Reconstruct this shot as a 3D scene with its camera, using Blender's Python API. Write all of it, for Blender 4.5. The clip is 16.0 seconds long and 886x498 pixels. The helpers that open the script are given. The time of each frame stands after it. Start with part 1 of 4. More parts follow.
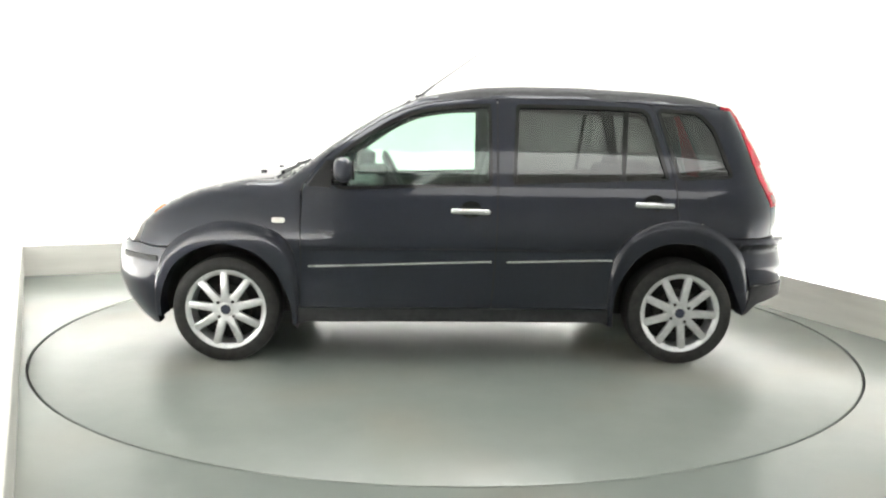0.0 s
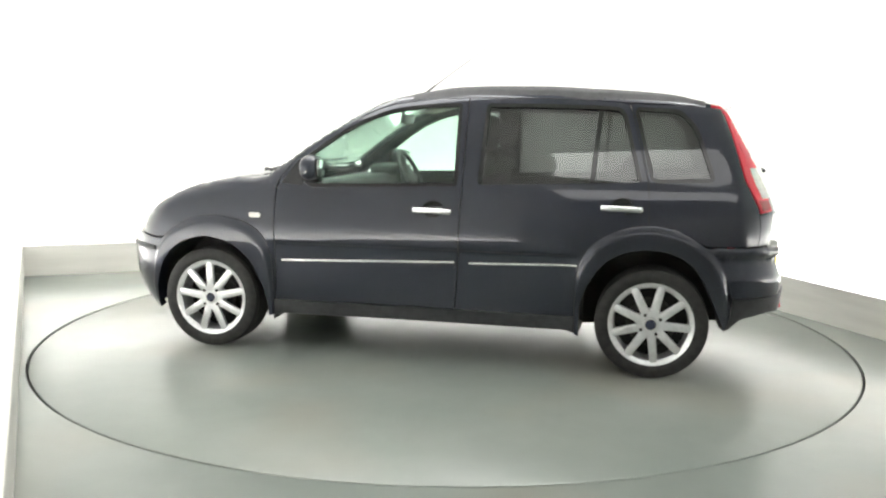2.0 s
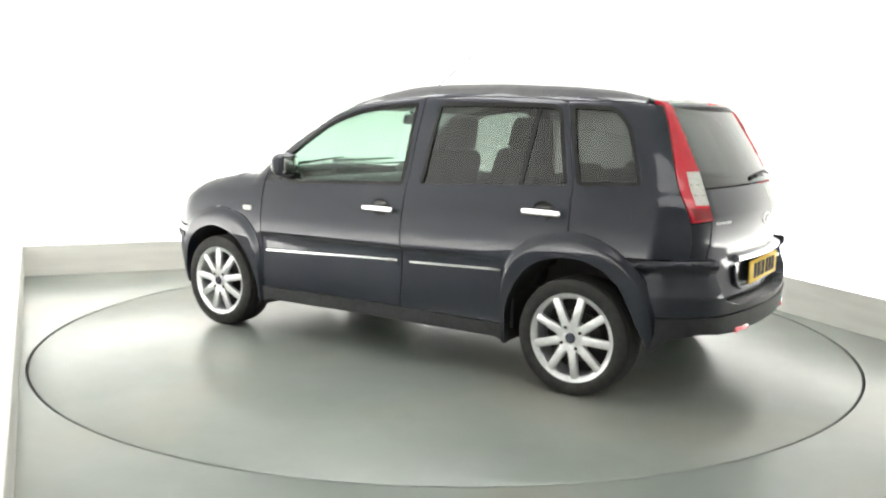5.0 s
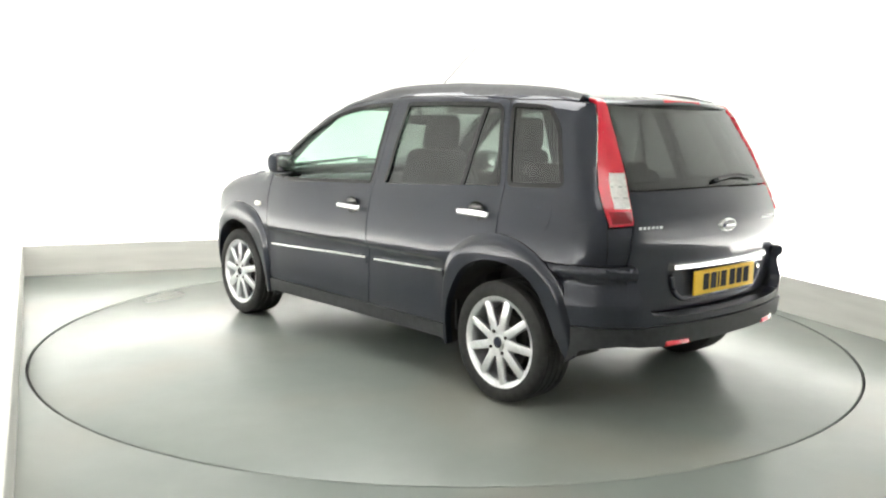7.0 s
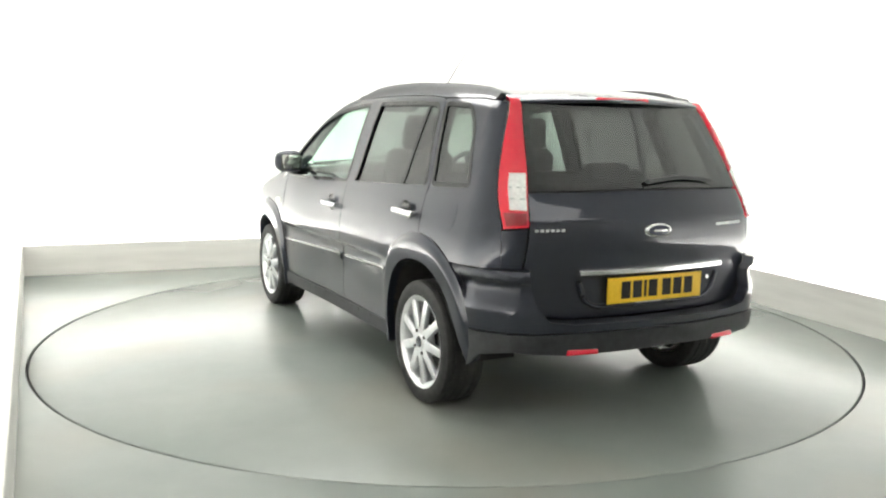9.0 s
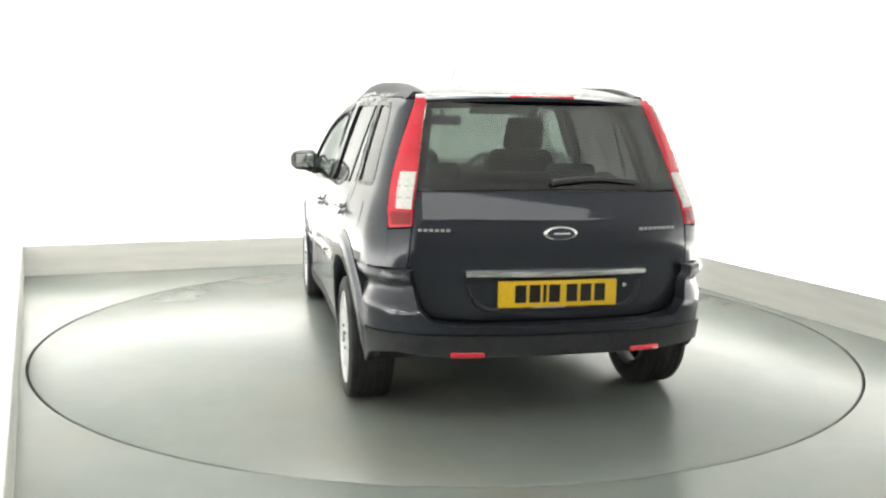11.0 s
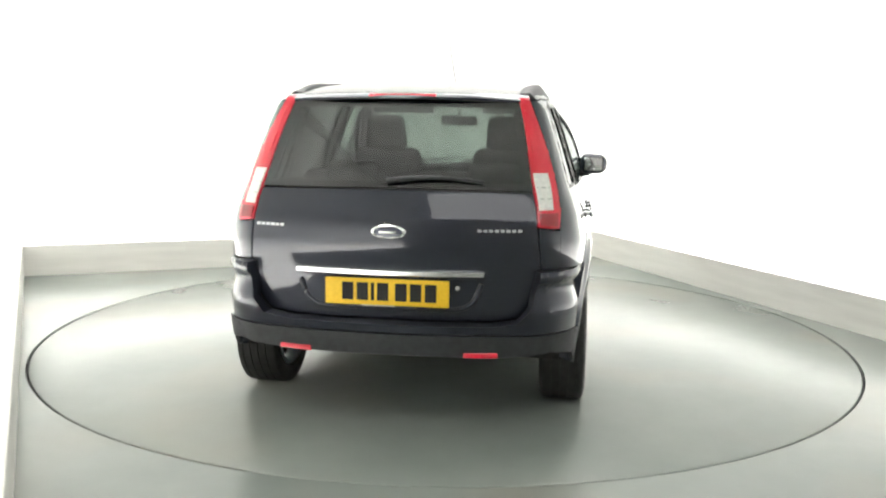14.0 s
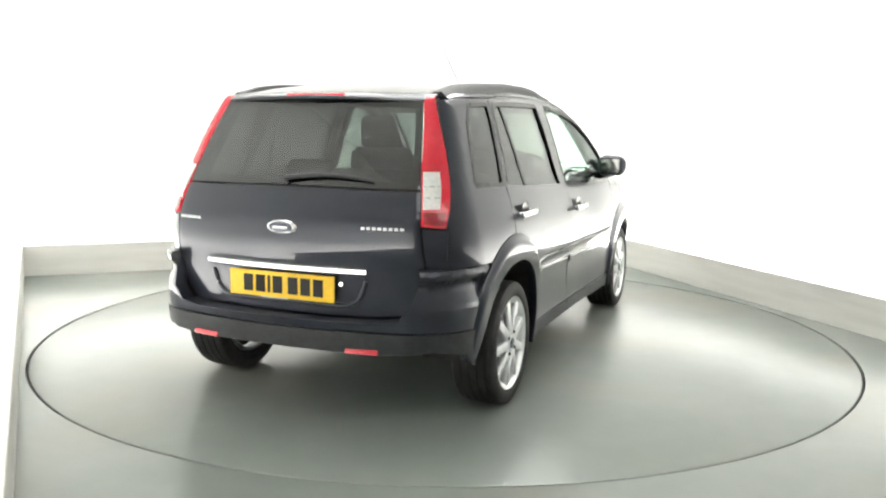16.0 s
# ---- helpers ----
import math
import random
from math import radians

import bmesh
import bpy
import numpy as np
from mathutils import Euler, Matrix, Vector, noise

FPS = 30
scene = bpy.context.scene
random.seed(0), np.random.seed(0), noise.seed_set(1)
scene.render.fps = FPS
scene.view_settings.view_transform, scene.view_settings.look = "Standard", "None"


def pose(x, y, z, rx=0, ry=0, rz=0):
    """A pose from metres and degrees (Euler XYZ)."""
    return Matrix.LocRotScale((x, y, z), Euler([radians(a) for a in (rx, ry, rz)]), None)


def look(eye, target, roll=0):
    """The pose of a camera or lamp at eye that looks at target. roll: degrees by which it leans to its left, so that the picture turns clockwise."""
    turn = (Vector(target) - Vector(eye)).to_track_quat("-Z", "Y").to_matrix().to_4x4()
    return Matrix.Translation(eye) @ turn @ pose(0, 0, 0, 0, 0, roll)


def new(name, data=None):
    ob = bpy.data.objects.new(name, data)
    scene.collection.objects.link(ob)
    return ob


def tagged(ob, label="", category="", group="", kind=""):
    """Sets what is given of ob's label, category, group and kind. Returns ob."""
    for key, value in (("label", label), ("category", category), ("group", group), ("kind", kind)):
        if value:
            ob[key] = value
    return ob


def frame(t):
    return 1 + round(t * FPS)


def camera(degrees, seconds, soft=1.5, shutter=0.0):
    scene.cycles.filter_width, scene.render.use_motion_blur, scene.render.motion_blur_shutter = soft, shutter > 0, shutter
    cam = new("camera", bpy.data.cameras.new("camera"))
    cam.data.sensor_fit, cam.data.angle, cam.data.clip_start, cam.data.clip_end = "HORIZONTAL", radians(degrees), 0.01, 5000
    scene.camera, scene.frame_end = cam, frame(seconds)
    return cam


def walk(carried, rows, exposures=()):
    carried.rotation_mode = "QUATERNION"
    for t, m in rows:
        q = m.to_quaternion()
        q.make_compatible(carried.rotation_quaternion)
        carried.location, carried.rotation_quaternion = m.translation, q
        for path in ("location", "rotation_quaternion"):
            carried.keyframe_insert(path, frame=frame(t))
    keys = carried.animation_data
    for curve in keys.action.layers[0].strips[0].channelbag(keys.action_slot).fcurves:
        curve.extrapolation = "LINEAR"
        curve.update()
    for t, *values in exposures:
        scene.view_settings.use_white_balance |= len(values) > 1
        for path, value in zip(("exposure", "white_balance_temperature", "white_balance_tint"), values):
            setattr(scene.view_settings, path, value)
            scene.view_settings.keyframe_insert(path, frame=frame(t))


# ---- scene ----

# camera on a fixed mount
cam = camera(55.856, 16.0, soft=2.2)
EYE = Vector((0.0, -5.296, 1.2734))
AIM = EYE + Vector((-0.007343, 0.989903, -0.141558)) * 5.0
walk(cam, [(0.0, look(EYE, AIM, 0.834)), (16.0, look(EYE, AIM, 0.834))])

# world: a closed studio booth, so the sky outside hardly counts
world = bpy.data.worlds.new("world")
scene.world = world
world.use_nodes = True
world.node_tree.nodes["Background"].inputs[0].default_value = (0.6, 0.65, 0.7, 1)
world.node_tree.nodes["Background"].inputs[1].default_value = 0.05
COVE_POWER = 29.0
FILL_POWER = 6.4
BANK_POWER = 2.6
scene.view_settings.exposure = 0.0

# ------------------------------------------------------------ materials


def shader(name, color, rough=0.5, metal=0.0, coat=0.0, spec=0.5):
    m = bpy.data.materials.new(name)
    m.use_nodes = True
    b = m.node_tree.nodes["Principled BSDF"]
    b.inputs["Base Color"].default_value = (*color, 1)
    b.inputs["Roughness"].default_value = rough
    b.inputs["Metallic"].default_value = metal
    b.inputs["Coat Weight"].default_value = coat
    b.inputs["Coat Roughness"].default_value = 0.04
    b.inputs["Specular IOR Level"].default_value = spec
    return m


def node(m, kind, **props):
    n = m.node_tree.nodes.new(kind)
    for k, v in props.items():
        n.inputs[k.replace("_", " ")].default_value = v
    return n


def wire(m, a, b):
    m.node_tree.links.new(a, b)


def noise_color(m, scale, lo, hi, low=0.35, high=0.65, detail=6.0, target="Base Color", stretch=None):
    """Varies an input of the material between two values by noise of that scale."""
    b = m.node_tree.nodes["Principled BSDF"]
    tc = node(m, "ShaderNodeTexCoord")
    n = node(m, "ShaderNodeTexNoise", Scale=scale, Detail=detail)
    if stretch:
        mp = node(m, "ShaderNodeMapping")
        mp.inputs["Scale"].default_value = stretch
        wire(m, tc.outputs["Object"], mp.inputs["Vector"])
        wire(m, mp.outputs["Vector"], n.inputs["Vector"])
    else:
        wire(m, tc.outputs["Object"], n.inputs["Vector"])
    r = node(m, "ShaderNodeValToRGB")
    r.color_ramp.elements[0].position, r.color_ramp.elements[1].position = low, high
    r.color_ramp.elements[0].color, r.color_ramp.elements[1].color = (*lo, 1), (*hi, 1)
    wire(m, n.outputs["Fac"], r.inputs["Fac"])
    wire(m, r.outputs["Color"], b.inputs[target])
    return n, r


def bump(m, scale, strength, distance=0.002, detail=4.0):
    b = m.node_tree.nodes["Principled BSDF"]
    tc = node(m, "ShaderNodeTexCoord")
    n = node(m, "ShaderNodeTexNoise", Scale=scale, Detail=detail)
    wire(m, tc.outputs["Object"], n.inputs["Vector"])
    bp = node(m, "ShaderNodeBump", Strength=strength, Distance=distance)
    wire(m, n.outputs["Fac"], bp.inputs["Height"])
    wire(m, bp.outputs["Normal"], b.inputs["Normal"])


PAINT = shader("grey_metallic_paint", (0.006, 0.007, 0.013), 0.32, 0.4, 1.0, 0.1)
noise_color(PAINT, 900.0, (0.0165, 0.0188, 0.0280), (0.0240, 0.0275, 0.0400), 0.3, 0.7, 2.0)
bump(PAINT, 7.0, 0.05, 0.004, 2.0)
PLASTIC = shader("dark_plastic", (0.022, 0.023, 0.025), 0.5)
noise_color(PLASTIC, 30.0, (0.016, 0.017, 0.019), (0.026, 0.027, 0.030))
bump(PLASTIC, 600.0, 0.25, 0.001)
GLOSS_BLACK = shader("gloss_black_trim", (0.008, 0.008, 0.009), 0.12)
RUBBER = shader("tyre_rubber", (0.012, 0.012, 0.012), 0.7)
noise_color(RUBBER, 25.0, (0.009, 0.009, 0.009), (0.020, 0.0195, 0.018))
bump(RUBBER, 250.0, 0.2, 0.001)
ALLOY = shader("silver_alloy", (0.85, 0.86, 0.87), 0.30, 0.75)
noise_color(ALLOY, 40.0, (0.66, 0.67, 0.68), (0.78, 0.79, 0.80))
DARK_METAL = shader("dark_metal", (0.05, 0.05, 0.05), 0.5, 0.8)
noise_color(DARK_METAL, 20.0, (0.035, 0.034, 0.033), (0.09, 0.085, 0.08))
SATIN = shader("satin_silver", (0.55, 0.56, 0.58), 0.42, 0.9)
noise_color(SATIN, 30.0, (0.50, 0.51, 0.53), (0.60, 0.61, 0.63))
CHROME = shader("chrome", (0.82, 0.83, 0.84), 0.12, 1.0)
noise_color(CHROME, 15.0, (0.1, 0.1, 0.1), (0.2, 0.2, 0.2), target="Roughness")
FABRIC = shader("charcoal_fabric", (0.012, 0.012, 0.013), 0.9)
noise_color(FABRIC, 35.0, (0.010, 0.010, 0.011), (0.015, 0.015, 0.016))
HEADLINING = shader("pale_grey_headlining", (0.42, 0.42, 0.40), 0.9)
noise_color(HEADLINING, 200.0, (0.38, 0.38, 0.36), (0.46, 0.46, 0.44))
UNDER = shader("underbody_black", (0.012, 0.012, 0.012), 0.8)
noise_color(UNDER, 12.0, (0.008, 0.008, 0.008), (0.02, 0.019, 0.018))
PLATE = shader("yellow_reflective_plate", (0.80, 0.50, 0.015), 0.55)
noise_color(PLATE, 60.0, (0.76, 0.47, 0.012), (0.84, 0.53, 0.02))
INK = shader("black_ink", (0.012, 0.011, 0.01), 0.8)
MIRROR = shader("mirror_silver", (0.9, 0.9, 0.9), 0.02, 1.0)
WHITE_LENS = shader("frosted_white_lens", (0.78, 0.76, 0.72), 0.22, 0.0, 0.6)
noise_color(WHITE_LENS, 70.0, (0.68, 0.665, 0.635), (0.80, 0.785, 0.75))
RED_LENS = shader("red_lamp_lens", (0.62, 0.012, 0.022), 0.16, 0.0, 0.8)
noise_color(RED_LENS, 8.0, (0.64, 0.012, 0.030), (0.72, 0.020, 0.044))
DEEP_RED = shader("deep_red_lens", (0.30, 0.006, 0.014), 0.2, 0.0, 0.8)
noise_color(DEEP_RED, 10.0, (0.26, 0.005, 0.012), (0.34, 0.008, 0.017))
AMBER = shader("amber_lens", (0.75, 0.2, 0.03), 0.2, 0.0, 0.5)
BADGE = shader("badge_dark", (0.03, 0.035, 0.06), 0.2, 0.0, 0.8)


def glass(name, tint, gloss=1.0, base=0.04):
    """A thin pane: tinted see-through with a sharp reflection by Fresnel."""
    m = bpy.data.materials.new(name)
    m.use_nodes = True
    nt = m.node_tree
    nt.nodes.remove(nt.nodes["Principled BSDF"])
    t = node(m, "ShaderNodeBsdfTransparent")
    t.inputs["Color"].default_value = (*tint, 1)
    gl = node(m, "ShaderNodeBsdfGlossy", Roughness=0.02)
    gl.inputs["Color"].default_value = (gloss, gloss, gloss, 1)
    lw = node(m, "ShaderNodeLayerWeight", Blend=0.5)
    pw = m.node_tree.nodes.new("ShaderNodeMath")
    pw.operation = "POWER"
    pw.inputs[1].default_value = 5.0
    ma = m.node_tree.nodes.new("ShaderNodeMath")
    ma.operation = "MULTIPLY_ADD"
    ma.inputs[1].default_value, ma.inputs[2].default_value = 0.9, base
    wire(m, lw.outputs["Facing"], pw.inputs[0])
    wire(m, pw.outputs[0], ma.inputs[0])
    mx = node(m, "ShaderNodeMixShader")
    wire(m, ma.outputs[0], mx.inputs[0])
    wire(m, t.outputs[0], mx.inputs[1])
    wire(m, gl.outputs[0], mx.inputs[2])
    wire(m, mx.outputs[0], nt.nodes["Material Output"].inputs["Surface"])
    return m


CLEAR_GLASS = glass("green_tinted_glass", (0.85, 0.95, 0.895))
DARK_GLASS = glass("privacy_glass", (0.48, 0.495, 0.485), 1.0, 0.065)
REAR_GLASS = glass("tailgate_privacy_glass", (0.42, 0.435, 0.425), 1.0, 0.085)

FLOOR = shader("painted_concrete_floor", (0.26, 0.285, 0.26), 0.2)


def floor_nodes(m):
    """Worn satin paint: broad tone, small mottling, brownish stains, uneven gloss."""
    b = m.node_tree.nodes["Principled BSDF"]
    tc = node(m, "ShaderNodeTexCoord")

    def ramp(scale, detail, lo, hi, p0, p1):
        n = node(m, "ShaderNodeTexNoise", Scale=scale, Detail=detail)
        wire(m, tc.outputs["Object"], n.inputs["Vector"])
        r = node(m, "ShaderNodeValToRGB")
        r.color_ramp.elements[0].position, r.color_ramp.elements[1].position = p0, p1
        r.color_ramp.elements[0].color, r.color_ramp.elements[1].color = (*lo, 1), (*hi, 1)
        wire(m, n.outputs["Fac"], r.inputs["Fac"])
        return r

    tone = ramp(0.7, 2.0, (0.178, 0.206, 0.186), (0.250, 0.268, 0.243), 0.25, 0.75)
    grain = ramp(7.0, 3.0, (0.965, 0.965, 0.965), (1.03, 1.03, 1.03), 0.2, 0.8)
    stain = ramp(0.8, 2.0, (0, 0, 0), (0.8, 0.8, 0.8), 0.50, 0.80)
    mul = m.node_tree.nodes.new("ShaderNodeMixRGB")
    mul.blend_type = "MULTIPLY"
    mul.inputs[0].default_value = 1.0
    wire(m, tone.outputs[0], mul.inputs[1])
    wire(m, grain.outputs[0], mul.inputs[2])
    mix = m.node_tree.nodes.new("ShaderNodeMixRGB")
    mix.inputs[2].default_value = (0.26, 0.24, 0.195, 1)
    wire(m, stain.outputs[0], mix.inputs[0])
    wire(m, mul.outputs[0], mix.inputs[1])
    wire(m, mix.outputs[0], b.inputs["Base Color"])
    worn = ramp(2.2, 1.0, (0.235, 0.235, 0.235), (0.275, 0.275, 0.275), 0.15, 0.85)
    wire(m, worn.outputs[0], b.inputs["Roughness"])


floor_nodes(FLOOR)
bump(FLOOR, 5.0, 0.03, 0.003, 2.0)
WALL = shader("white_wall_paint", (0.86, 0.86, 0.84), 0.75)
noise_color(WALL, 3.0, (0.84, 0.84, 0.82), (0.88, 0.88, 0.865))
bump(WALL, 120.0, 0.08, 0.002)
SKIRT = shader("off_white_skirting", (0.62, 0.61, 0.57), 0.6)
noise_color(SKIRT, 4.0, (0.58, 0.57, 0.535), (0.66, 0.65, 0.61), stretch=(0.3, 0.3, 3.0))
bump(SKIRT, 90.0, 0.1, 0.002)
CEILING = shader("grey_ceiling_paint", (0.61, 0.61, 0.60), 0.8)
noise_color(CEILING, 3.0, (0.58, 0.58, 0.57), (0.64, 0.64, 0.63))
# grey chosen for the unseen closing walls, to dim the car's reflections
CLOSING_WALL = shader("closing_wall_grey", (0.70, 0.70, 0.69), 0.85)
noise_color(CLOSING_WALL, 2.5, (0.67, 0.67, 0.66), (0.73, 0.73, 0.72))
bump(CLOSING_WALL, 80.0, 0.1, 0.002)
GROOVE = shader("groove_black", (0.01, 0.01, 0.01), 0.8)
STEEL = shader("white_lamp_frame", (0.7, 0.7, 0.7), 0.4)


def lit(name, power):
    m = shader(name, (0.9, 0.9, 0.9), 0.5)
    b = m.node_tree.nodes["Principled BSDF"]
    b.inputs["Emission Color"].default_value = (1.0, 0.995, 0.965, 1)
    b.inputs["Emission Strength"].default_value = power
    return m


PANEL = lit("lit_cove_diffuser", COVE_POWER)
# glow of the added overhead fill lamps
FILL_PANEL = lit("fill_lamp_diffuser", FILL_POWER)
BANK_PANEL = lit("lit_bank_diffuser", BANK_POWER)

# ------------------------------------------------------------ mesh helpers


def mesh_object(name, verts, faces, material, parent=None, label="", smooth=None):
    me = bpy.data.meshes.new(name)
    me.from_pydata([tuple(v) for v in verts], [], faces)
    me.materials.append(material)
    if smooth is not None:
        me.polygons.foreach_set("use_smooth", [True] * len(me.polygons))
        me.set_sharp_from_angle(angle=radians(smooth))
    ob = new(name, me)
    if parent:
        ob.parent = parent
    if label:
        tagged(ob, label)
    return ob


def part(name, bm, material, parent=None, label="", smooth=35):
    """Links a bmesh as one mesh object under a thing or a part."""
    bmesh.ops.recalc_face_normals(bm, faces=bm.faces)
    me = bpy.data.meshes.new(name)
    bm.to_mesh(me)
    bm.free()
    me.materials.append(material)
    me.polygons.foreach_set("use_smooth", [True] * len(me.polygons))
    me.set_sharp_from_angle(angle=radians(smooth))
    ob = new(name, me)
    if parent:
        ob.parent = parent
    if label:
        tagged(ob, label)
    return ob


def add_box(bm, size, at=(0, 0, 0), turn=(0, 0, 0), bevel=0.0, segments=2, shape=None):
    """A bevelled block; shape(co) may move its corners before the bevel."""
    made = bmesh.ops.create_cube(bm, size=1.0)["verts"]
    for v in made:
        v.co = Vector((v.co.x * size[0], v.co.y * size[1], v.co.z * size[2]))
        if shape:
            v.co = Vector(shape(v.co))
    m = pose(*at, *turn)
    if bevel:
        edges = list({e for v in made for e in v.link_edges})
        out = bmesh.ops.bevel(bm, geom=edges, offset=bevel, segments=segments, profile=0.5, affect="EDGES")
        made = list({v for f in out["faces"] for v in f.verts} | {v for v in made if v.is_valid})
    for v in made:
        v.co = m @ v.co
    return made


def box(name, size, at, material, parent=None, label="", turn=(0, 0, 0), bevel=0.004, segments=2, shape=None):
    bm = bmesh.new()
    add_box(bm, size, at, turn, bevel, segments, shape)
    return part(name, bm, material, parent, label)


def lathe(profile, steps):
    """A solid of revolution about y from (radius, y) pairs."""
    bm = bmesh.new()
    rings = []
    for r, y in profile:
        ring = []
        for i in range(steps):
            a = 2 * math.pi * i / steps
            ring.append(bm.verts.new((r * math.cos(a), y, r * math.sin(a))))
        rings.append(ring)
    for p, q in zip(rings, rings[1:]):
        for i in range(steps):
            j = (i + 1) % steps
            bm.faces.new((p[i], p[j], q[j], q[i]))
    return bm


def tube(name, points, radius, material, parent=None, label="", sides=8, ends=None):
    """A round bar along a line of points; ends gives the radius at the last point."""
    pts = [Vector(p) for p in points]
    n = len(pts)
    bm = bmesh.new()
    rings = []
    for i, p in enumerate(pts):
        d = (pts[min(i + 1, n - 1)] - pts[max(i - 1, 0)]).normalized()
        s = d.cross(Vector((0, 0, 1)) if abs(d.z) < 0.9 else Vector((0, 1, 0))).normalized()
        u = s.cross(d)
        r = radius if ends is None else radius + (ends - radius) * i / (n - 1)
        rings.append([bm.verts.new(p + r * (math.cos(2 * math.pi * k / sides) * s + math.sin(2 * math.pi * k / sides) * u)) for k in range(sides)])
    for a, b in zip(rings, rings[1:]):
        for k in range(sides):
            bm.faces.new((a[k], a[(k + 1) % sides], b[(k + 1) % sides], b[k]))
    bm.faces.new(rings[0])
    bm.faces.new(rings[-1])
    return part(name, bm, material, parent, label, 60)


# ------------------------------------------------------------ the booth


def wall(name, a, b, material, label, height=3.5, thick=0.15):
    """A wall whose inner foot runs from a to b, with the room on its left hand."""
    a, b = Vector((*a, 0)), Vector((*b, 0))
    d = (b - a).normalized()
    out = Vector((d.y, -d.x, 0)) * thick
    v = [a, b, b + out, a + out]
    v = v + [p + Vector((0, 0, height)) for p in v]
    f = [(0, 1, 5, 4), (1, 2, 6, 5), (2, 3, 7, 6), (3, 0, 4, 7), (4, 5, 6, 7), (3, 2, 1, 0)]
    return tagged(mesh_object(name, v, f, material), label, "wall", kind="structure")


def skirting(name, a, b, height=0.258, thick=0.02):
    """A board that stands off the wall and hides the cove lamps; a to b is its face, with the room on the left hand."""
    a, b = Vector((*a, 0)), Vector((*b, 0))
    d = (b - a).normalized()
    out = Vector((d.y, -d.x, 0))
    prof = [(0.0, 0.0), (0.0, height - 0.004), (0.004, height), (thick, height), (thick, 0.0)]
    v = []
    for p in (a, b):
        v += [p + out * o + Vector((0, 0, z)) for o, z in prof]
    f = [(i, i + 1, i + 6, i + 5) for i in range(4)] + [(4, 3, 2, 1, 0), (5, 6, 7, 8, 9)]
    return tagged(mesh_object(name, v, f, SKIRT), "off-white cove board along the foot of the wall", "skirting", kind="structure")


def outset(points, d):
    """The clockwise ring of corners moved outward by d."""
    n = len(points)
    lines = []
    for i in range(n):
        a, b = Vector(points[i]), Vector(points[(i + 1) % n])
        t = (b - a).normalized()
        lines.append((a + Vector((-t.y, t.x)) * d, t))
    out = []
    for i in range(n):
        (p, t), (q, u) = lines[i - 1], lines[i]
        k = (q - p).cross(u) / t.cross(u)
        out.append(tuple(p + t * k))
    return out


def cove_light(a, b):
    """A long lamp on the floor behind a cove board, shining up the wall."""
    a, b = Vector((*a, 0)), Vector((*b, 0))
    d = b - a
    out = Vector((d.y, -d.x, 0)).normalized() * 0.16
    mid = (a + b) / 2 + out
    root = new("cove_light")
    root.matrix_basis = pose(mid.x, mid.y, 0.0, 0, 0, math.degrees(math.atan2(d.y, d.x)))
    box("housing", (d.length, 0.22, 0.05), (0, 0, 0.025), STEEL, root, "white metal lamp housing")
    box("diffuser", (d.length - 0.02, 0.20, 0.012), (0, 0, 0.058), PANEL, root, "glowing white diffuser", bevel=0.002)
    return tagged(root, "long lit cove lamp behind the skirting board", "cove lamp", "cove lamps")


CORNERS = [(-3.575, 1.606), (1.351, 3.614), (4.786, -5.687), (-0.2, -7.6), (-0.58, -4.40)]
OUTER = outset(CORNERS, 0.36)
# unseen walls added behind the camera; their grey tones down the reflections
CLOSING_WALLS = ("wall_south", "wall_southwest")
WALL_NAMES = ["wall_west", "wall_north", "wall_east", "wall_south", "wall_southwest"]
for i in range(5):
    grey = WALL_NAMES[(i + 1) % 5] in CLOSING_WALLS
    wall(WALL_NAMES[(i + 1) % 5], OUTER[(i + 1) % 5], OUTER[i], CLOSING_WALL if grey else WALL, "unseen plain wall added to close the booth, grey to dim reflections" if grey else "plain white painted studio wall")
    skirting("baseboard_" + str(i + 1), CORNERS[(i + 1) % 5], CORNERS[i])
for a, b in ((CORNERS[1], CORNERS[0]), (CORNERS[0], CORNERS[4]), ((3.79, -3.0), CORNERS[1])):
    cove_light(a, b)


HUB = (-0.017, -0.008)  # the turntable's axis


def build_floor():
    bm = bmesh.new()
    out = [bm.verts.new((x, y, 0)) for x, y in [(-5.0, -8.6), (6.0, -8.6), (6.0, 4.2), (-5.0, 4.2)]]
    n = 180
    ring = [bm.verts.new((HUB[0] + 2.4375 * math.cos(2 * math.pi * i / n), HUB[1] + 2.4375 * math.sin(2 * math.pi * i / n), 0)) for i in range(n)]
    edges = [bm.edges.new((r[i], r[(i + 1) % len(r)])) for r in (out, ring) for i in range(len(r))]
    bmesh.ops.triangle_fill(bm, use_beauty=True, use_dissolve=False, edges=edges)
    top = list(bm.faces)
    ex = bmesh.ops.extrude_face_region(bm, geom=top)
    for v in ex["geom"]:
        if isinstance(v, bmesh.types.BMVert):
            v.co.z -= 0.12
    ob = part("floor", bm, FLOOR, None, "grey-green painted concrete floor, satin and worn")
    tagged(ob, "", "floor", kind="structure")
    pit = mesh_object("ground", [(-5.0, -8.6, -0.121), (6.0, -8.6, -0.121), (6.0, 4.2, -0.121), (-5.0, 4.2, -0.121)], [(0, 1, 2, 3)], GROOVE)
    tagged(pit, "dark pit under the turntable", "ground", kind="structure")


build_floor()
bm = bmesh.new()
add_box(bm, (11.0, 12.8, 0.1), (0.5, -2.2, 3.55))
tagged(part("ceiling", bm, CEILING, None, "plain grey painted studio ceiling"), "", "ceiling", kind="structure")


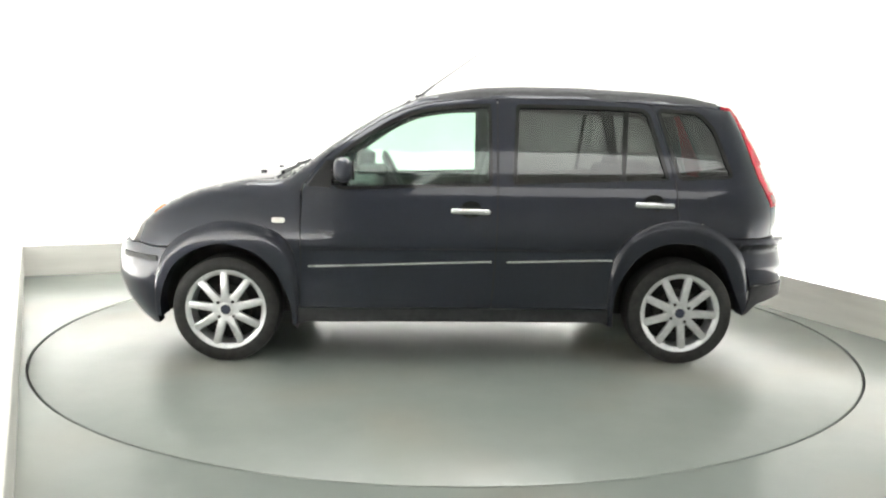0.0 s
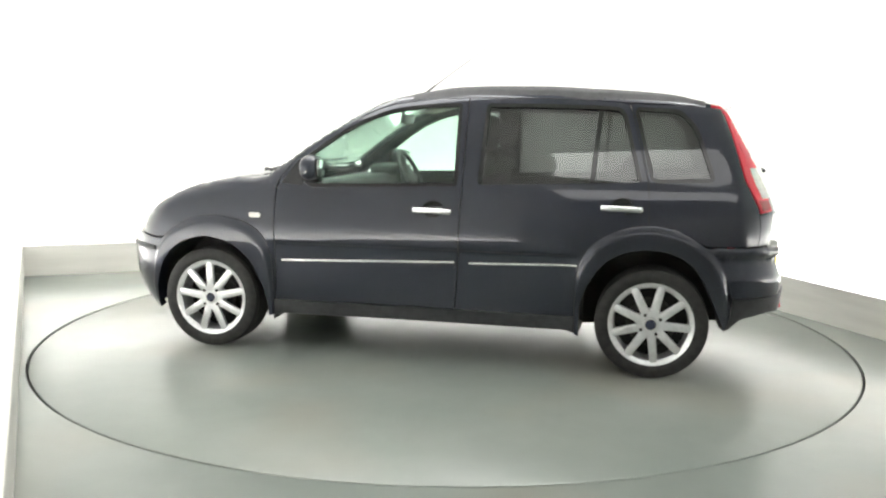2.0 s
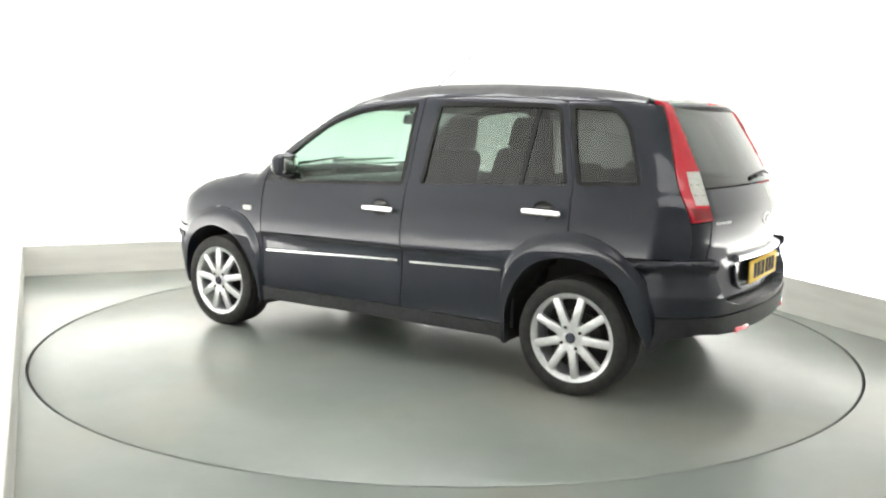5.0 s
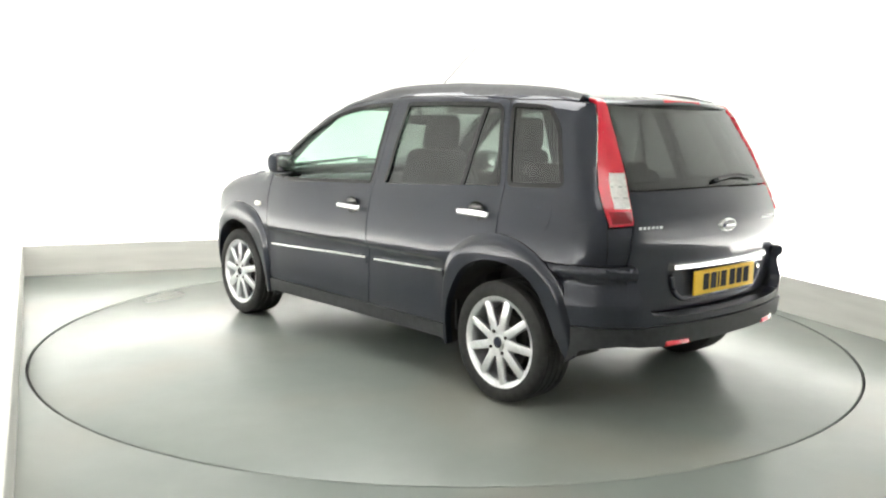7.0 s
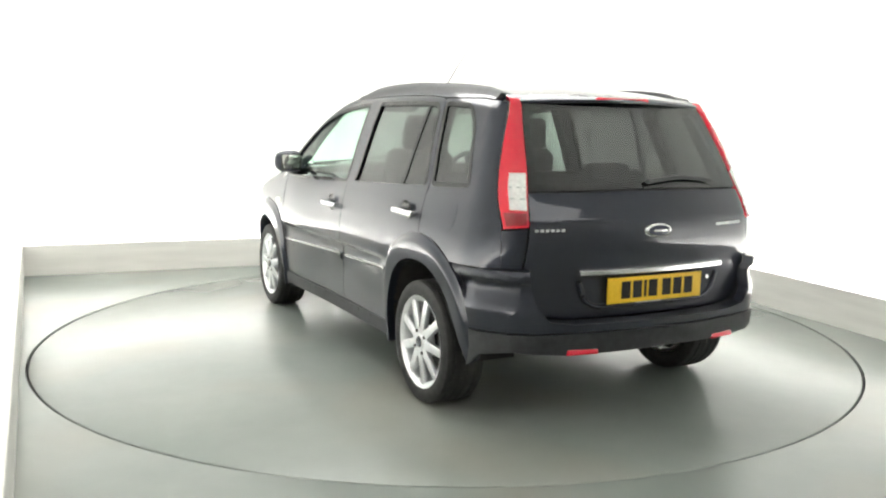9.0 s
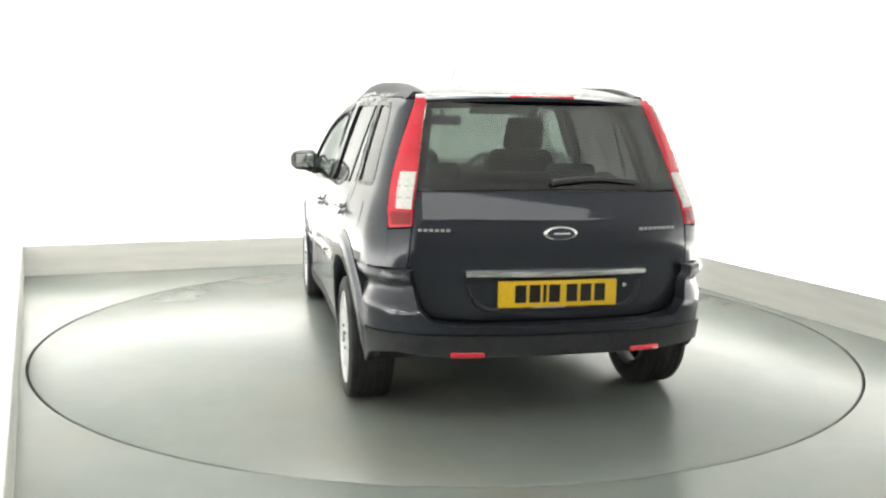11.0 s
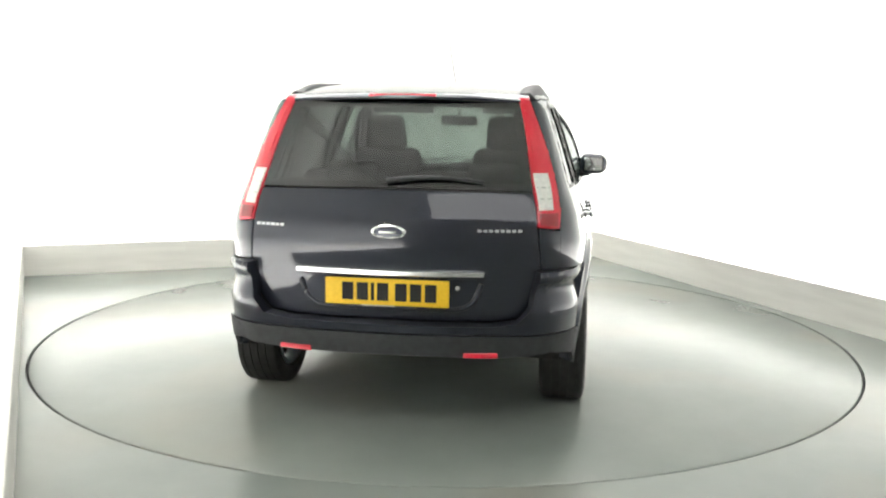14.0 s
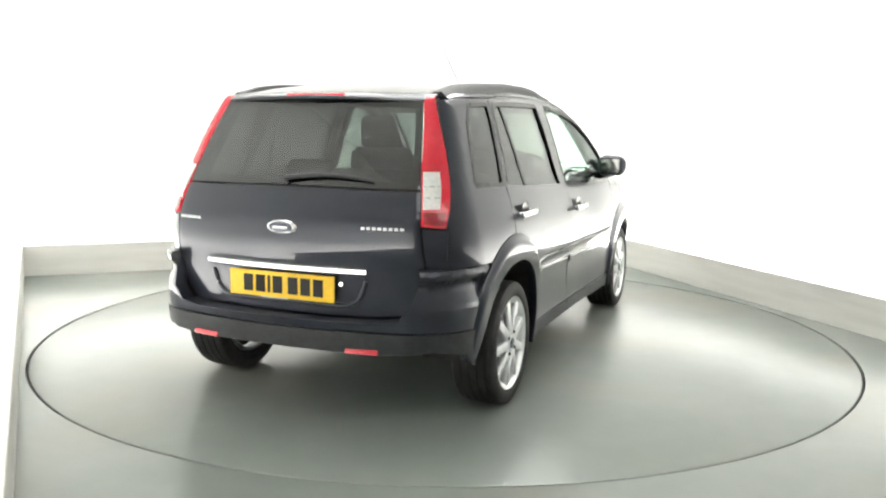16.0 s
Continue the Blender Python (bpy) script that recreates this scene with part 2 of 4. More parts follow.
def unseen_ceiling_light(x, y, w, d, turn, panel_material, label):
    root = new("unseen_ceiling_light")
    root.matrix_basis = pose(x, y, 3.495, 0, 0, turn)
    bm = bmesh.new()
    for sx, sy, lx, ly in ((0, -1, w, 0.05), (0, 1, w, 0.05), (-1, 0, 0.05, d - 0.1), (1, 0, 0.05, d - 0.1)):
        add_box(bm, (lx, ly, 0.09), (sx * (w / 2 - 0.025), sy * (d / 2 - 0.025), -0.045), bevel=0.003)
    part("frame", bm, STEEL, root, "white metal lamp frame")
    box("diffuser", (w - 0.11, d - 0.11, 0.02), (0, 0, -0.06), panel_material, root, "softly glowing white diffuser", bevel=0)
    return tagged(root, label, "ceiling lamp", "ceiling lamps")


# four fill lamps added overhead to brighten floor and car; none is seen
for u in (-1.0, 1.0):
    for v in (1.1, -0.5):
        c, k = math.cos(radians(21.4)), math.sin(radians(21.4))
        unseen_ceiling_light(u * c - v * k, u * k + v * c, 1.7, 1.3, 21.4, FILL_PANEL, "large white ceiling fill lamp, added and unseen")
unseen_ceiling_light(1.7, -4.55, 4.6, 1.3, 0, BANK_PANEL, "long dimmer ceiling lamp bank across the booth's open end")


def build_turntable():
    root = new("turntable")
    n = 180
    v = [(0, 0, 0)]
    for r, z in ((2.415, 0.0), (2.4225, -0.0025), (2.425, -0.007), (2.425, -0.11)):
        v += [(r * math.cos(2 * math.pi * i / n), r * math.sin(2 * math.pi * i / n), z) for i in range(n)]
    f = [(0, 1 + i, 1 + (i + 1) % n) for i in range(n)]
    for k in range(3):
        for i in range(n):
            j = (i + 1) % n
            f.append((1 + k * n + i, 1 + (k + 1) * n + i, 1 + (k + 1) * n + j, 1 + k * n + j))
    f.append(tuple(1 + 3 * n + i for i in range(n)))
    mesh_object("deck", v, f, FLOOR, root, "grey-green painted round deck", smooth=30)
    # added black ring, sunk in the gap between deck and floor
    ring = []
    for r, z in ((2.428, -0.110), (2.428, -0.010), (2.4335, -0.010), (2.4335, -0.110)):
        ring.append([(r * math.cos(2 * math.pi * i / n), r * math.sin(2 * math.pi * i / n), z) for i in range(n)])
    rf = [(k * n + i, k * n + (i + 1) % n, (k + 1) % 4 * n + (i + 1) % n, (k + 1) % 4 * n + i) for k in range(4) for i in range(n)]
    mesh_object("gap_ring", [p for r in ring for p in r], rf, GROOVE, root, "black ring sunk in the gap round the deck", smooth=30)
    return tagged(root, "round floor-level car turntable, grey-green painted deck", "turntable")


turntable = build_turntable()

# ------------------------------------------------------------ the car's skin
# car space: x forward, y to its left, z up, the origin midway between the axles on the ground


def curve(points):
    """A smooth function through (x, y) pairs (monotone cubic)."""
    p = sorted(points)
    xs, ys = np.array([q[0] for q in p], float), np.array([q[1] for q in p], float)
    h, d = np.diff(xs), np.diff(ys) / np.diff(xs)
    m = np.zeros(len(xs))
    m[0], m[-1] = d[0], d[-1]
    for i in range(1, len(xs) - 1):
        if d[i - 1] * d[i] > 0:
            w1, w2 = 2 * h[i] + h[i - 1], h[i] + 2 * h[i - 1]
            m[i] = (w1 + w2) / (w1 / d[i - 1] + w2 / d[i])

    def at(x):
        x = np.asarray(x, float)
        i = np.clip(np.searchsorted(xs, x) - 1, 0, len(h) - 1)
        t = (x - xs[i]) / h[i]
        t = np.clip(t, -2, 3)
        y = ((1 + 2 * t) * (1 - t) ** 2 * ys[i] + t * (1 - t) ** 2 * h[i] * m[i] + t * t * (3 - 2 * t) * ys[i + 1] + t * t * (t - 1) * h[i] * m[i + 1])
        lo, hi = ys[0] + m[0] * (x - xs[0]), ys[-1] + m[-1] * (x - xs[-1])
        return np.where(x < xs[0], lo, np.where(x > xs[-1], hi, y))
    return at


TOP = curve([(-1.9, 1.36), (-1.555, 1.437), (-1.24, 1.484), (-0.93, 1.510), (-0.61, 1.525), (-0.39, 1.525), (-0.167, 1.516), (0.02, 1.498),
             (0.20, 1.470), (0.332, 1.418), (0.486, 1.333), (0.64, 1.237), (0.83, 1.103), (0.95, 1.030), (1.128, 1.018), (1.25, 0.998),
             (1.41, 0.962), (1.56, 0.916), (1.70, 0.862), (1.80, 0.81), (1.95, 0.70)])
WIDE = curve([(0.1, 0.785), (0.22, 0.80), (0.35, 0.812), (0.52, 0.816), (0.585, 0.818), (0.618, 0.822), (0.636, 0.838), (0.646, 0.8435), (0.70, 0.8450), (0.80, 0.8355), (0.90, 0.8155), (0.97, 0.793),
              (1.02, 0.772), (1.2, 0.712), (1.42, 0.628), (1.55, 0.56)])
PLAIN = curve([(0.1, 0.785), (0.22, 0.80), (0.35, 0.813), (0.52, 0.828), (0.62, 0.837), (0.70, 0.8415), (0.80, 0.8355), (0.90, 0.8155), (0.97, 0.793), (1.02, 0.772),
               (1.2, 0.712), (1.42, 0.628), (1.55, 0.56)])
REAR = curve([(0.2, -1.85), (0.5, -1.885), (0.70, -1.90), (0.80, -1.912), (0.88, -1.912), (0.93, -1.895), (1.036, -1.845), (1.161, -1.775), (1.285, -1.700), (1.408, -1.620), (1.5, -1.555)])
FRONT = curve([(0.10, 1.70), (0.18, 1.80), (0.25, 1.875), (0.35, 1.935), (0.45, 1.962), (0.6, 1.950), (0.7, 1.900), (0.8, 1.845), (0.9, 1.74), (1.0, 1.55)])


def smax(a, b, r):
    """The larger of two distances, rounded with that radius."""
    u, v = np.maximum(a + r, 0), np.maximum(b + r, 0)
    return np.where((a > -r) & (b > -r), np.sqrt(u * u + v * v) - r, np.maximum(a, b))


def skin(x, y, z, tail=0.0, nose=0.0):
    """Below zero inside the body. tail and nose push out the ends for the bumpers."""
    ay = np.abs(y)
    # the doors are creased above their mouldings, the wings and corners are plain
    fade = np.clip((np.abs(x) - 0.76) / 0.14, 0, 1)
    fade = fade * fade * (3 - 2 * fade)
    width = WIDE(z) * (1 - fade) + PLAIN(z) * fade
    # the front wings and screen pillars stand a little wider
    ahead, high = np.clip(x / 0.7, 0, 1), np.clip((z - 0.93) / 0.12, 0, 1) * np.clip((x - 0.05) / 0.4, 0, 1)
    width = width + 0.023 * ahead * ahead * (3 - 2 * ahead) + 0.032 * high * high * (3 - 2 * high)
    side = ay - (width - np.where(x < 0, 0.078, 0.05) * np.abs(x / 1.8) ** 4 - 0.6 * np.maximum(x - 1.45, 0) ** 2)
    roof = z - (TOP(x) - 0.07 * y * y)
    back = REAR(z) - tail + 0.225 * y * y - x
    front = x - (FRONT(z) + nose - 0.26 * y * y)
    corner = np.clip(0.165 - 0.20 * (z - 0.9), 0.075, 0.165)
    f = np.maximum(smax(side, roof * 0.9, 0.065), smax(side, back * 0.9, corner))
    f = np.maximum(f, smax(roof * 0.9, back * 0.9, 0.03))
    return smax(f, front * 0.9, 0.16)


def reach(p, axis, tail=0.0, nose=0.0):
    """Where lines along an axis through points of the other two leave the body: +y side, top, rear or front."""
    p = np.asarray(p, float)
    a, b = p[:, 0], p[:, 1]
    lo = {"side": 0.0, "top": 0.3, "rear": -1.0, "front": 1.0}[axis]
    hi = {"side": 1.2, "top": 1.8, "rear": -2.4, "front": 2.4}[axis]
    lo, hi = np.full(len(p), lo), np.full(len(p), hi)
    for _ in range(40):
        c = (lo + hi) / 2
        q = {"side": (a, c, b), "top": (a, b, c), "rear": (c, a, b), "front": (c, a, b)}[axis]
        inside = skin(*q, tail, nose) < 0
        lo, hi = np.where(inside, c, lo), np.where(inside, hi, c)
    c = (lo + hi) / 2
    return np.stack({"side": (a, c, b), "top": (a, b, c), "rear": (c, a, b), "front": (c, a, b)}[axis], 1)


def normals(q, tail=0.0, nose=0.0, e=0.002):
    g = []
    for k in range(3):
        d = np.zeros(3)
        d[k] = e
        g.append(skin(*(q + d).T, tail, nose) - skin(*(q - d).T, tail, nose))
    g = np.stack(g, 1)
    return g / np.maximum(np.linalg.norm(g, axis=1)[:, None], 1e-9)


def dense(points, step=0.025):
    out = []
    n = len(points)
    for i in range(n):
        a, b = points[i], points[(i + 1) % n]
        k = max(1, int(math.ceil(math.dist(a, b) / step)))
        out += [(a[0] + (b[0] - a[0]) * j / k, a[1] + (b[1] - a[1]) * j / k) for j in range(k)]
    return out


def spline(points, per=6):
    """Points on a smooth open line through the given ones."""
    p = [points[0]] + list(points) + [points[-1]]
    out = []
    for i in range(1, len(p) - 2):
        a, b, c, d = (np.array(p[i + k], float) for k in (-1, 0, 1, 2))
        for j in range(per):
            t = j / per
            out.append(tuple(0.5 * (2 * b + (c - a) * t + (2 * a - 5 * b + 4 * c - d) * t * t + (3 * b - a - 3 * c + d) * t ** 3)))
    return out + [tuple(points[-1])]


def round_corners(points, r=0.03, n=4):
    out = []
    k = len(points)
    for i in range(k):
        p, a, b = (np.array(points[j % k], float) for j in (i, i - 1, i + 1))
        ra = min(r, np.linalg.norm(a - p) * 0.4)
        rb = min(r, np.linalg.norm(b - p) * 0.4)
        s, e = p + (a - p) / np.linalg.norm(a - p) * ra, p + (b - p) / np.linalg.norm(b - p) * rb
        for j in range(n + 1):
            t = j / n
            out.append(tuple((1 - t) ** 2 * s + 2 * t * (1 - t) * p + t * t * e))
    return out


def panel_data(outline, axis, holes=(), grid=0.034, thick=0.02, off=0.0, tail=0.0, nose=0.0, sign=1, edge=0.004):
    """A panel of the skin: an outline in two axes, laid on the body, with thickness and a small rolled edge. Returns verts, faces, loop normals."""
    bm = bmesh.new()
    edges = []
    for loop in (outline, *holes):
        pts = dense(loop)
        vs = [bm.verts.new((a, b, 0)) for a, b in pts]
        edges += [bm.edges.new((vs[i], vs[(i + 1) % len(vs)])) for i in range(len(vs))]
    bmesh.ops.triangle_fill(bm, use_beauty=True, use_dissolve=False, edges=edges, normal=(0, 0, 1))
    co = np.array([v.co[:] for v in bm.verts])
    lo, hi = co.min(0), co.max(0)
    for k in (0, 1):
        no = Vector((1, 0, 0)) if k == 0 else Vector((0, 1, 0))
        c = math.floor(lo[k] / grid) * grid + grid + 0.0003
        while c < hi[k]:
            at = Vector((c, 0, 0)) if k == 0 else Vector((0, c, 0))
            bmesh.ops.bisect_plane(bm, geom=list(bm.verts) + list(bm.edges) + list(bm.faces), plane_co=at, plane_no=no, dist=1e-5)
            c += grid
    bm.verts.index_update()
    flat = np.array([v.co[:2] for v in bm.verts])
    faces = [tuple(v.index for v in f.verts) for f in bm.faces]
    rim = [(e.verts[0].index, e.verts[1].index) for e in bm.edges if len(e.link_faces) == 1]
    bm.free()
    q = reach(flat, axis, tail, nose)
    no = normals(q, tail, nose)
    o = off(flat) if callable(off) else np.full(len(q), off)
    e = np.zeros(len(q))
    for i in {i for r in rim for i in r}:
        e[i] = edge
    top = q + no * (o - e * 0.5)[:, None]
    low = q + no * (o - thick)[:, None]
    n = len(q)
    # faces turned to the outer side
    f0 = faces[0]
    for f0 in faces:
        a, b, c = top[f0[0]], top[f0[1]], top[f0[2]]
        if np.linalg.norm(np.cross(b - a, c - a)) > 1e-7:
            break
    flip = np.cross(b - a, c - a) @ no[f0[0]] < 0
    if flip:
        faces = [f[::-1] for f in faces]
    if callable(off):
        acc = np.zeros((n, 3))
        for f in faces:
            nn = np.cross(top[f[1]] - top[f[0]], top[f[2]] - top[f[0]])
            for i in f:
                acc[i] += nn
        no = acc / np.maximum(np.linalg.norm(acc, axis=1)[:, None], 1e-12)
    has = {}
    for f in faces:
        for i in range(len(f)):
            has[(f[i], f[(i + 1) % len(f)])] = 1
    walls = []
    for a, b in rim:
        if (a, b) not in has:
            a, b = b, a
        walls.append((b, a, a + n, b + n))
    allf = list(faces) + [tuple(i + n for i in f[::-1]) for f in faces] + walls
    verts = np.concatenate([top, low])
    ln = []
    for k, f in enumerate(allf):
        if k < len(faces):
            ln += [no[i] for i in f]
        elif k < 2 * len(faces):
            ln += [-no[i - n] for i in f]
        else:
            nn = np.cross(verts[f[1]] - verts[f[0]], verts[f[2]] - verts[f[0]])
            nn = nn / max(np.linalg.norm(nn), 1e-12)
            ln += [nn] * len(f)
    if sign < 0:
        verts = verts * np.array([1, -1, 1])
        out_f, out_n, at = [], [], 0
        for f in allf:
            out_f.append(f[::-1])
            out_n += [v * np.array([1, -1, 1]) for v in ln[at:at + len(f)][::-1]]
            at += len(f)
        allf, ln = out_f, out_n
    return verts, allf, ln


def panel(name, outline, axis, material, parent, label="", **kw):
    v, f, ln = panel_data(outline, axis, **kw)
    return join_panels(name, [(v, f, ln)], material, parent, label)


def join_panels(name, pieces, material, parent, label=""):
    V, F, L, at = [], [], [], 0
    for v, f, ln in pieces:
        V += [tuple(p) for p in v]
        F += [tuple(i + at for i in g) for g in f]
        L += [tuple(p) for p in ln]
        at += len(v)
    me = bpy.data.meshes.new(name)
    me.from_pydata(V, [], F)
    me.materials.append(material)
    me.polygons.foreach_set("use_smooth", [True] * len(me.polygons))
    me.normals_split_custom_set(L)
    ob = new(name, me)
    ob.parent = parent
    if label:
        tagged(ob, label)
    return ob


def topz(x, y):
    return float(reach([(x, y)], "top")[0, 2])


car = new("car")
tagged(car, "dark grey metallic five-door hatchback car parked on the turntable", "car")

ROOF_Y = 0.572


def roof_edge(x):
    """Half-width of the roof and windscreen at x."""
    if x > 0.22:
        return ROOF_Y + (x - 0.22) * 0.175
    return ROOF_Y - max(0.0, -0.9 - x) * 0.07


def top_line(x0, x1, n=12):
    return [(x, topz(x, roof_edge(x))) for x in (x0 + (x1 - x0) * i / n for i in range(n + 1))]


# lamp edges on the tail, (y, z)
LAMP_OUT = [(0.692, 0.872), (0.692, 0.93), (0.684, 1.0), (0.655, 1.115), (0.614, 1.235), (0.570, 1.345), (0.536, 1.425)]
LAMP_IN = [(0.608, 0.882), (0.594, 0.98), (0.571, 1.085), (0.551, 1.19), (0.525, 1.31), (0.496, 1.415)]
lamp_out = curve([(z, y) for y, z in LAMP_OUT])
lamp_in = curve([(z, y) for y, z in LAMP_IN])


def lamp_x(z):
    """How far back the side panel runs to at the lamp, by height."""
    return float(reach([(float(lamp_out(z)), z)], "rear")[0, 0])


# wheel arches, (x, z): the outer line of each flare and the lip at the wheel
FLARE_F = spline([(0.852, 0.215), (0.853, 0.40), (0.862, 0.56), (0.905, 0.665), (0.996, 0.732), (1.139, 0.766), (1.284, 0.766), (1.432, 0.716), (1.55, 0.63), (1.615, 0.52), (1.640, 0.40), (1.645, 0.25)], 5)
FLARE_R = spline([(-1.640, 0.29), (-1.632, 0.45), (-1.585, 0.60), (-1.497, 0.70), (-1.383, 0.768), (-1.25, 0.800), (-1.12, 0.790), (-1.0, 0.745), (-0.91, 0.672), (-0.860, 0.56), (-0.845, 0.40), (-0.845, 0.215)], 5)
LIP_F = spline([(0.882, 0.205), (0.890, 0.29), (0.915, 0.38), (0.98, 0.506), (1.064, 0.588), (1.168, 0.634), (1.28, 0.646), (1.42, 0.604), (1.53, 0.51), (1.595, 0.36), (1.60, 0.24)], 5)
LIP_R = spline([(-1.602, 0.27), (-1.575, 0.335), (-1.536, 0.42), (-1.46, 0.57), (-1.35, 0.652), (-1.225, 0.674), (-1.105, 0.658), (-1.0, 0.60), (-0.92, 0.49), (-0.878, 0.37), (-0.873, 0.205)], 5)
FRONT_DOOR_TOP = spline([(0.806, 0.985), (0.714, 1.106), (0.574, 1.212), (0.451, 1.296), (0.328, 1.360), (0.206, 1.404), (0.084, 1.426), (-0.04, 1.439), (-0.224, 1.446)], 4)
FRONT_DOOR = [(0.843, 0.303), (0.832, 0.58), (0.826, 0.93)] + FRONT_DOOR_TOP + [(-0.224, 0.972), (-0.218, 0.60), (-0.198, 0.303)]
FRONT_WINDOW = [(0.680, 0.985)] + spline([(0.655, 1.115), (0.574, 1.178), (0.451, 1.262), (0.328, 1.328), (0.206, 1.373), (0.084, 1.396), (-0.04, 1.409), (-0.188, 1.415)], 4) + [(-0.196, 0.976), (0.62, 0.950)]
REAR_DOOR_TOP = [(-0.230, 1.446), (-0.591, 1.446), (-0.898, 1.437), (-1.05, 1.426)]
REAR_DOOR = REAR_DOOR_TOP + spline([(-1.082, 1.417), (-1.103, 1.37), (-1.150, 1.20), (-1.197, 1.01), (-1.207, 0.796)], 3) + [(x, z + 0.002) for x, z in FLARE_R if x > -1.19 and z > 0.31] + [(-0.846, 0.303)] + [(-0.204, 0.303), (-0.224, 0.60), (-0.230, 0.972)]
REAR_WINDOW = [(-0.332, 1.414), (-0.591, 1.414), (-0.898, 1.408), (-1.035, 1.400), (-1.070, 1.368), (-1.116, 1.20), (-1.165, 1.018), (-0.312, 0.984)]
QUARTER_WINDOW = round_corners([(-1.112, 1.402), (-1.345, 1.390), (-1.432, 1.300), (-1.530, 1.030), (-1.218, 1.018)], 0.035)


def shrink(points, d):
    """The closed outline moved inward by about d."""
    p = np.array(points, float)
    area = np.sum(p[:, 0] * np.roll(p[:, 1], -1) - np.roll(p[:, 0], -1) * p[:, 1])
    t = np.roll(p, -1, 0) - np.roll(p, 1, 0)
    t /= np.maximum(np.linalg.norm(t, axis=1)[:, None], 1e-9)
    nrm = np.stack([-t[:, 1], t[:, 0]], 1) * (1 if area > 0 else -1)
    return [tuple(q) for q in p + nrm * d]


def resample(line, n):
    p = np.array(line, float)
    d = np.concatenate([[0], np.cumsum(np.linalg.norm(np.diff(p, axis=0), axis=1))])
    t = np.linspace(0, d[-1], n)
    return np.stack([np.interp(t, d, p[:, 0]), np.interp(t, d, p[:, 1])], 1)


def arch_flare(inner, outer, sg, height=0.018):
    """A wheel-arch flare: swells from the flush outer line to a rolled lip at the wheel."""
    n, m = 56, 9
    a, b = resample(inner, n), resample(outer, n)
    bm = bmesh.new()
    rows = []
    for k in range(m + 2):
        if k == 0:
            t, off = 0.0, -0.045
        elif k == 1:
            t, off = 0.0, height - 0.012
        else:
            t = (0.04, 0.20, 0.40, 0.58, 0.68, 0.76, 0.84, 0.92, 1.0)[k - 2]
            u = min(1.0, max(0.0, (1.0 - t) / 0.34))
            off = 0.003 + height * (u * u * (3 - 2 * u) - 0.25 * max(0.0, 0.5 - t))
        p = a + (b - a) * t
        q = reach(p, "side")
        q = q + normals(q) * off
        rows.append([bm.verts.new((x, y * sg, z)) for x, y, z in q])
    tuck = reach(b, "side")
    tuck = tuck - normals(tuck) * 0.03
    rows.append([bm.verts.new((x, y * sg, z)) for x, y, z in tuck])
    for r0, r1 in zip(rows, rows[1:]):
        for k in range(n - 1):
            bm.faces.new((r0[k], r0[k + 1], r1[k + 1], r1[k]))
    ob = part("arch_flare", bm, PAINT, car, "", 50)
    if (ob.data.polygons[len(ob.data.polygons) // 2].normal.y > 0) != (sg > 0):
        ob.data.flip_normals()
    return ob


